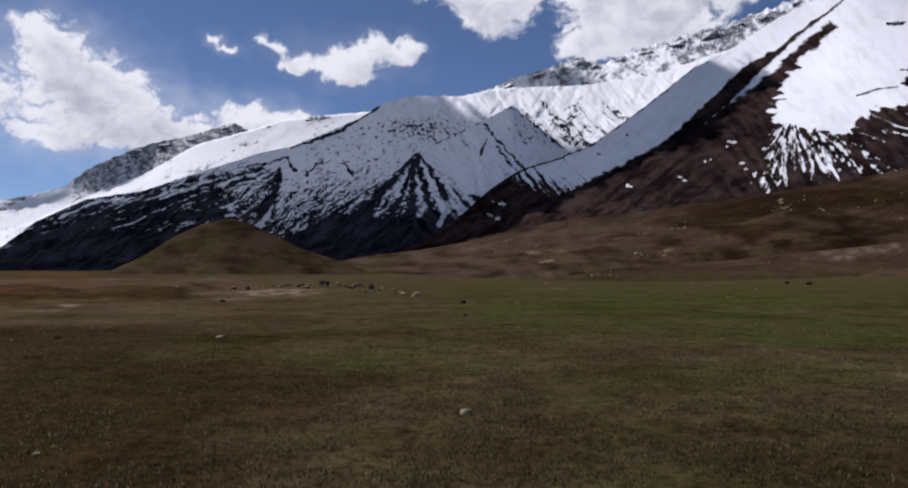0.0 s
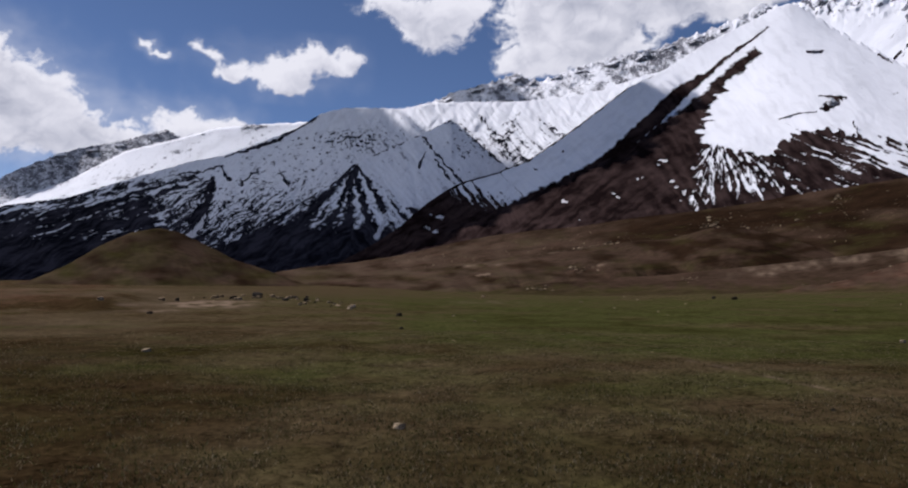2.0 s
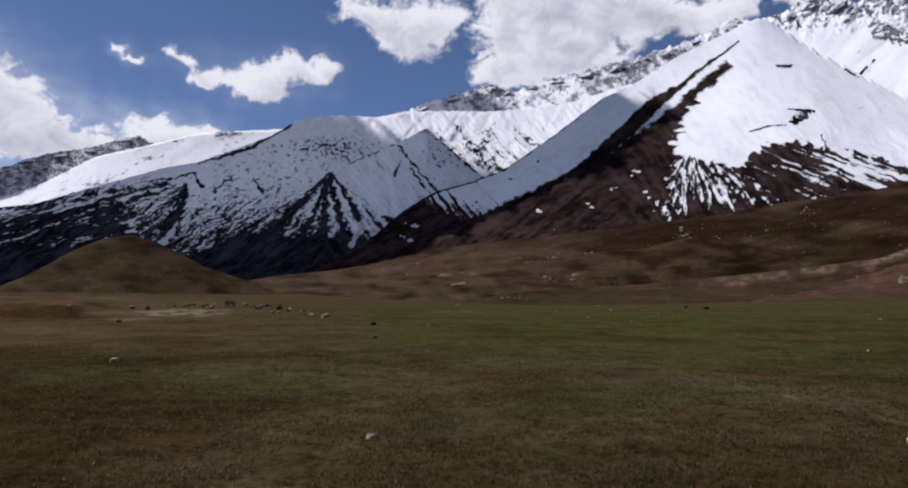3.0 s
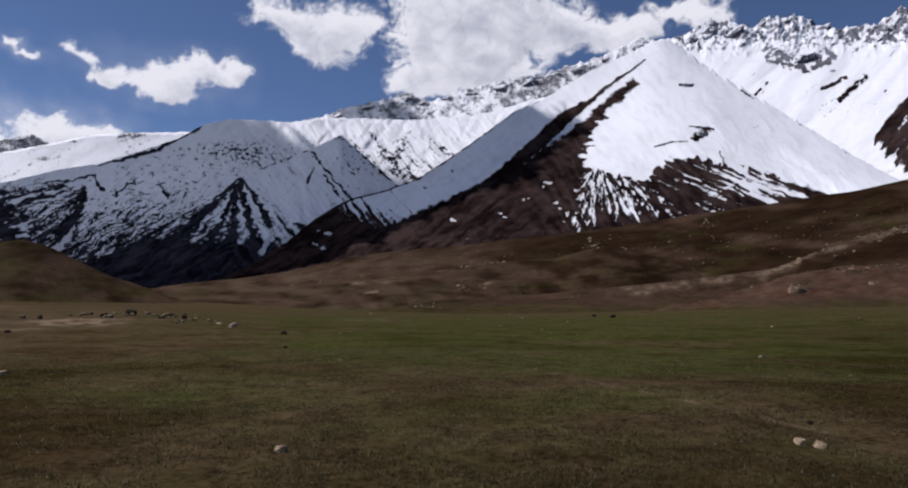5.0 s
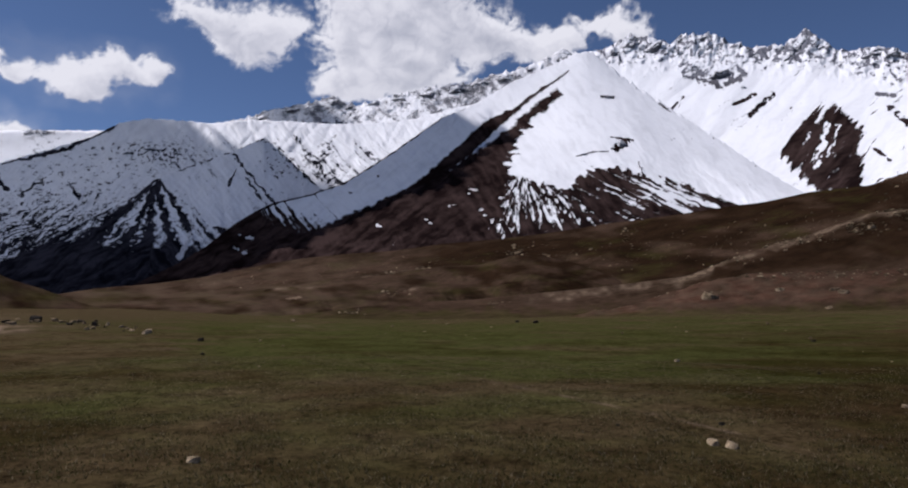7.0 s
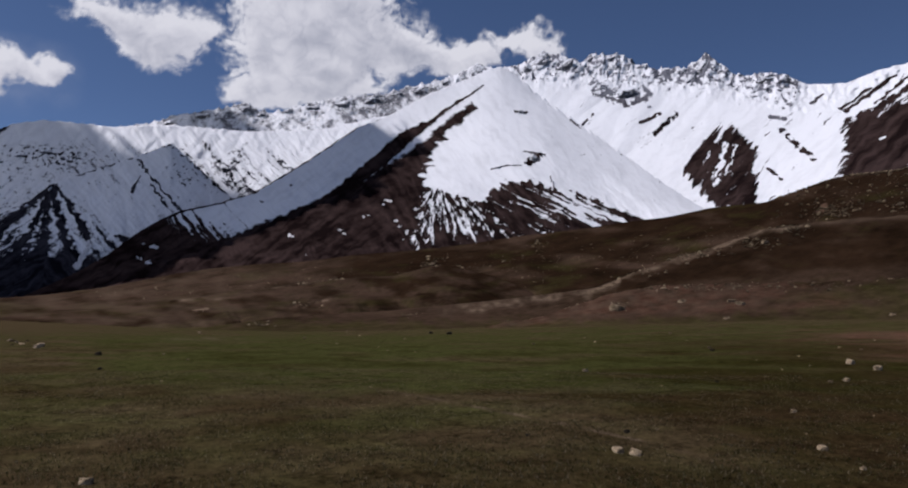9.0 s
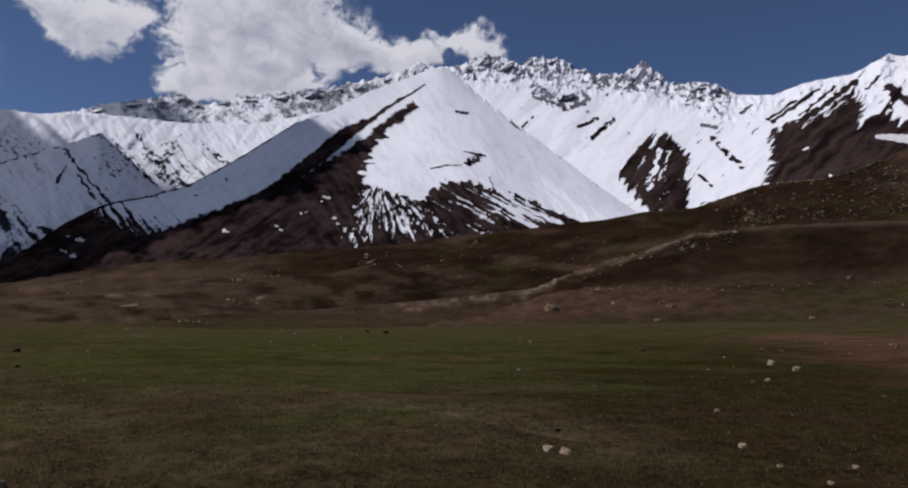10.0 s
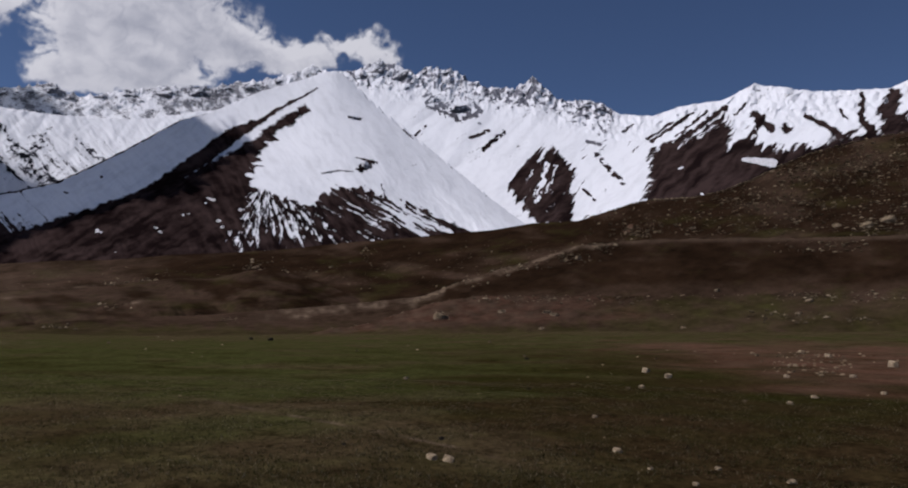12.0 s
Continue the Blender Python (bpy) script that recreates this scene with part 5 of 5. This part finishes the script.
for spec in ("0.7,-2.6,.5", "25.8,-1.05,.45", "-28.3,-4.7,.35", "-10,-1.2,.8", "39.3,-8.0,.55", "32.09,-8.5,.4", "45.7,-4.2,.3", "45.4,-2,.35", "24.4,-1,.35", "0.9,-3.6,.35", "-17.5,-2.4,.4"):
    az, el, w = [float(q) for q in spec.split(",")]
    x, y, r = reach(az, el)
    lay_stone(x, y, float(ground_height(np.array(x), np.array(y))) - 0.01, r * radians(w), "dark lichen-covered stone on the turf", True, 0.8)
# a loose spread of rubble on the bare patch, and strays
for k in range(170):
    if k < 110:
        az, el, w = stone_dice.gauss(65.3, 2.0), stone_dice.uniform(-2.3, -0.8), 0.1 + 0.3 * stone_dice.random() ** 2
    else:
        az, el, w = 72 - 60 * stone_dice.random() ** 1.7, -1.2 - 12 * stone_dice.random() ** 1.6, stone_dice.uniform(0.08, 0.25)
    x, y, r = reach(az, el)
    lay_stone(x, y, float(ground_height(np.array(x), np.array(y))) - 0.01, r * radians(w), "small pale stone lying on the turf", flat=stone_dice.uniform(0.5, 0.9))


for k in range(50):
    az = stone_dice.uniform(-17, -3.5)
    el, w = float(np.interp(az, [-17, -12, -9, -3.5], [-1.5, -1.3, -1.25, -1.75])) + stone_dice.gauss(0, 0.12), 0.14 + 0.4 * stone_dice.random() ** 2
    x, y, r = reach(az, min(el, -1.05))
    lay_stone(x, y, float(ground_height(np.array(x), np.array(y))) - 0.02, r * radians(w), "weathered stone in a low tumbled row", k % 6 == 0, stone_dice.uniform(0.6, 1.0), "tumbled row of stones", None if k % 6 == 0 else PALE if k % 2 else BROWN)


# ---------- boulders and rubble on the hills ----------
for spec in ("hill_bench,38.7,1.0,1.3", "hill_bench,43.3,1.6,.7", "hill_bench,47.4,1.4,.8", "hill_bench,46.8,1.6,.7", "hill_bench,56.9,.7,.45", "hill_bench,46.4,.4,.5", "hill_terrace,49.2,5.8,.6",
             "hill_terrace,52,6.9,.5", "hillside,55,7.8,.4", "hillside,57.7,8,.5", "hill_terrace,56.9,3.1,.4", "hill_terrace,59.3,3.4,.5", "hill_bench,65.4,2.7,.6", "hill_bench,64.7,1.9,.5",
             "hillside,69.1,7.8,.9", "hillside,70.4,8.1,1.1", "hillside,67.3,8,.6", "hill_terrace,43.8,4.4,.35", "hill_terrace,41.1,3.5,.3", "hillside,8,1.5,.7", "hillside,10.4,1.0,.5", "hillside,24.5,4.4,.4", "hillside,30,4.6,.35"):
    kind, az, el, w = spec.split(",")
    x, y, z, d = on_land(kind, float(az), float(el))
    lay_stone(x, y, z - 0.1 * d * radians(float(w)), d * radians(float(w)), "large weathered boulder on the brown hillside", flat=stone_dice.uniform(0.5, 0.8), group="boulders on the hills", kinds=BROWN)


def rubble_material():
    m, n, l, b = material("brown_rubble")
    rnd = n.new("ShaderNodeNewGeometry").outputs["Random Per Island"]
    l.new(ramp(n, l, rnd, [(0.0, (0.035, 0.026, 0.016)), (0.7, (0.10, 0.076, 0.047)), (1.0, (0.25, 0.195, 0.125))]), b.inputs["Base Color"])
    b.inputs["Roughness"].default_value = 0.95
    b.inputs["Specular IOR Level"].default_value = 0.0
    return m


RUBBLE = rubble_material()


def rubble(name, count, seed, place, label):
    """Small stones strewn over a slope, too many to count."""
    g = np.random.RandomState(seed)
    base = np.array([[1, 0, 0], [0.3, 0.9, 0.1], [-0.8, 0.5, 0], [-0.7, -0.6, 0.1], [0.4, -0.9, 0], [0.1, 0.1, 0.75], [0, 0, -0.5]])
    tri = [(0, 1, 5), (1, 2, 5), (2, 3, 5), (3, 4, 5), (4, 0, 5), (1, 0, 6), (2, 1, 6), (3, 2, 6), (4, 3, 6), (0, 4, 6)]
    co, faces = [], []
    for k in range(count):
        x, y, z, d, size = place(g)
        c, s_ = math.cos(g.rand() * 6.28), math.sin(g.rand() * 6.28)
        p = base * g.uniform(0.7, 1.3, base.shape) * size
        p = np.stack([p[:, 0] * c - p[:, 1] * s_, p[:, 0] * s_ + p[:, 1] * c, p[:, 2]], 1) + (x, y, z)
        faces += [tuple(q + len(co) for q in f) for f in tri]
        co += p.tolist()
    me = bpy.data.meshes.new(name)
    me.from_pydata(co, [], faces)
    me.materials.append(RUBBLE)
    return tagged(new(name, me), label, "rubble", kind="stuff")


def upper_slope(g):
    az, el = 50 + 25 * g.rand() ** 0.7, 7.5 + 6.5 * g.rand()
    x, y, z, d = on_land("hillside", az, el)
    return x, y, z, d, d * radians(0.03 + 0.15 * g.rand() ** 3)


def middle_slope(g):
    az, el = g.uniform(0, 55), 0
    el = np.interp(az, [0, 20, 40, 55], [1, 3, 5, 7]) + g.normal() * 0.8
    x, y, z, d = on_land("hillside", az, el)
    return x, y, z, d, d * radians(0.02 + 0.08 * g.rand() ** 3)


def terrace_slope(g):
    az = 30 + 44 * g.rand()
    el = np.interp(az, [30, 40, 50, 74], [0.7, 2.4, 3, 3.3]) * (g.normal() * 0.25 + 0.95)
    x, y, z, d = on_land("hill_bench", az, min(el, 3.4))
    return x, y, z, d, d * radians(0.02 + 0.09 * g.rand() ** 3)


def plain_strays(g):
    az, el = 72 - 62 * g.rand() ** 1.5, -0.9 - 11 * g.rand() ** 2
    x, y, r = reach(az, el)
    return x, y, float(ground_height(np.array(x), np.array(y))), r, r * radians(0.02 + 0.07 * g.rand() ** 2)


rubble("rubble", 260, 405, plain_strays, "small pale stones strewn over the turf")
rubble("rubble", 3800, 401, upper_slope, "weathered stones strewn over the hillside")
rubble("rubble", 1500, 402, middle_slope, "scattered stones on the brown foothill")
rubble("rubble", 350, 403, terrace_slope, "pale stones along the terrace edge")


# knots of stones: slope, bearing, height, spread across and up, count
KNOTS = [k.split(",") for k in ("hillside,17.4,3,.9,.12,40 hillside,14.7,2.6,.5,.15,25 knoll,14.6,1.1,.6,.2,20 hillside,24.2,4.4,.8,.3,30 hillside,26.4,4.1,.4,.2,12 hillside,32.9,5.7,.5,.5,14 hill_terrace,11.5,-.4,.8,.1,14 hill_terrace,22.8,.4,.8,.1,16 "
                                "hill_terrace,40.5,3.9,1.2,.25,40 hill_terrace,44.7,5.1,1.6,.2,60 hill_terrace,48.8,5.8,1.2,.25,50 hill_terrace,51,6.8,.8,.3,40 hillside,53.5,7.7,1,.4,50 hill_bench,45,2.6,3,.2,60 hill_bench,39,1.2,.4,.3,12 hill_bench,52,2.7,3,.2,30 "
                                "hill_bench,65.4,3,1.6,.18,50 hill_bench,69.6,3.1,1.2,.2,40 hill_bench,63.5,1.6,1.6,.3,40 hill_bench,68.6,1.4,1,.2,20 hill_terrace,66.6,6.6,2.4,.4,70 hillside,69.8,7.8,1.8,.4,60 hillside,61.8,10,1.8,.5,90 hillside,65.7,11.6,1.8,.6,120 hillside,69.3,12,1.8,.7,140").split()]
KNOT_LIST = [k[:5] for k in KNOTS for j in range(int(k[5]))]


def knot(g):
    kind, az, el, wide, high = KNOT_LIST[g.randint(len(KNOT_LIST))]
    x, y, z, d = on_land(kind, float(az) + float(wide) * g.normal() * 0.7, float(el) + float(high) * g.normal() * 0.8)
    return x, y, z, d, d * radians(0.035 + 0.15 * g.rand() ** 2.5)


rubble("rubble", 2200, 404, knot, "knots of brown and pale stones on the hills")


# ---------- grass ----------
def grass_material():
    m, n, l, b = material("grass_blades")
    rnd = n.new("ShaderNodeNewGeometry").outputs["Random Per Island"]
    thin, mix = n.new("ShaderNodeBsdfTranslucent"), n.new("ShaderNodeMixShader")
    mix.inputs[0].default_value = 0.5
    l.new(b.outputs[0], mix.inputs[1])
    l.new(thin.outputs[0], mix.inputs[2])
    l.new(mix.outputs[0], n["Material Output"].inputs[0])
    tone = ramp(n, l, rnd, [(0.0, (0.012, 0.009, 0.004)), (0.3, (0.04, 0.042, 0.010)), (0.6, (0.075, 0.068, 0.026)), (0.85, (0.13, 0.105, 0.06)), (1.0, (0.26, 0.21, 0.14))])
    l.new(tone, b.inputs["Base Color"])
    l.new(tone, thin.inputs[0])
    b.inputs["Roughness"].default_value = 0.8
    b.inputs["Specular IOR Level"].default_value = 0.05
    return m


def build_grass(count=260000):
    g = np.random.RandomState(11)
    a, r = np.radians(g.uniform(-38, 78, count)), 4.2 + 20 * g.rand(count) ** 1.5
    x, y = r * np.sin(a), r * np.cos(a)
    keep = fbm(x * 0.9, y * 0.9, 3, 301) + g.uniform(-0.5, 0.5, count) > -0.1
    x, y = x[keep], y[keep]
    z = ground_height(x, y)
    n = len(x)
    turn, tall, lean = g.uniform(0, 2 * np.pi, n), g.uniform(0.012, 0.042, n), g.uniform(-0.03, 0.03, (n, 2))
    half = 0.003 + 0.005 * g.rand(n)
    base1 = np.stack([x - half * np.cos(turn), y - half * np.sin(turn), z - 0.005], 1)
    base2 = np.stack([x + half * np.cos(turn), y + half * np.sin(turn), z - 0.005], 1)
    tip = np.stack([x + lean[:, 0], y + lean[:, 1], z + tall], 1)
    co = np.stack([base1, base2, tip], 1).reshape(-1, 3)
    me = bpy.data.meshes.new("grass")
    me.from_pydata(co.tolist(), [], np.arange(3 * n).reshape(-1, 3).tolist())
    me.materials.append(grass_material())
    return tagged(new("grass", me), "sparse short brown and green grass blades", "grass", kind="stuff")


build_grass()
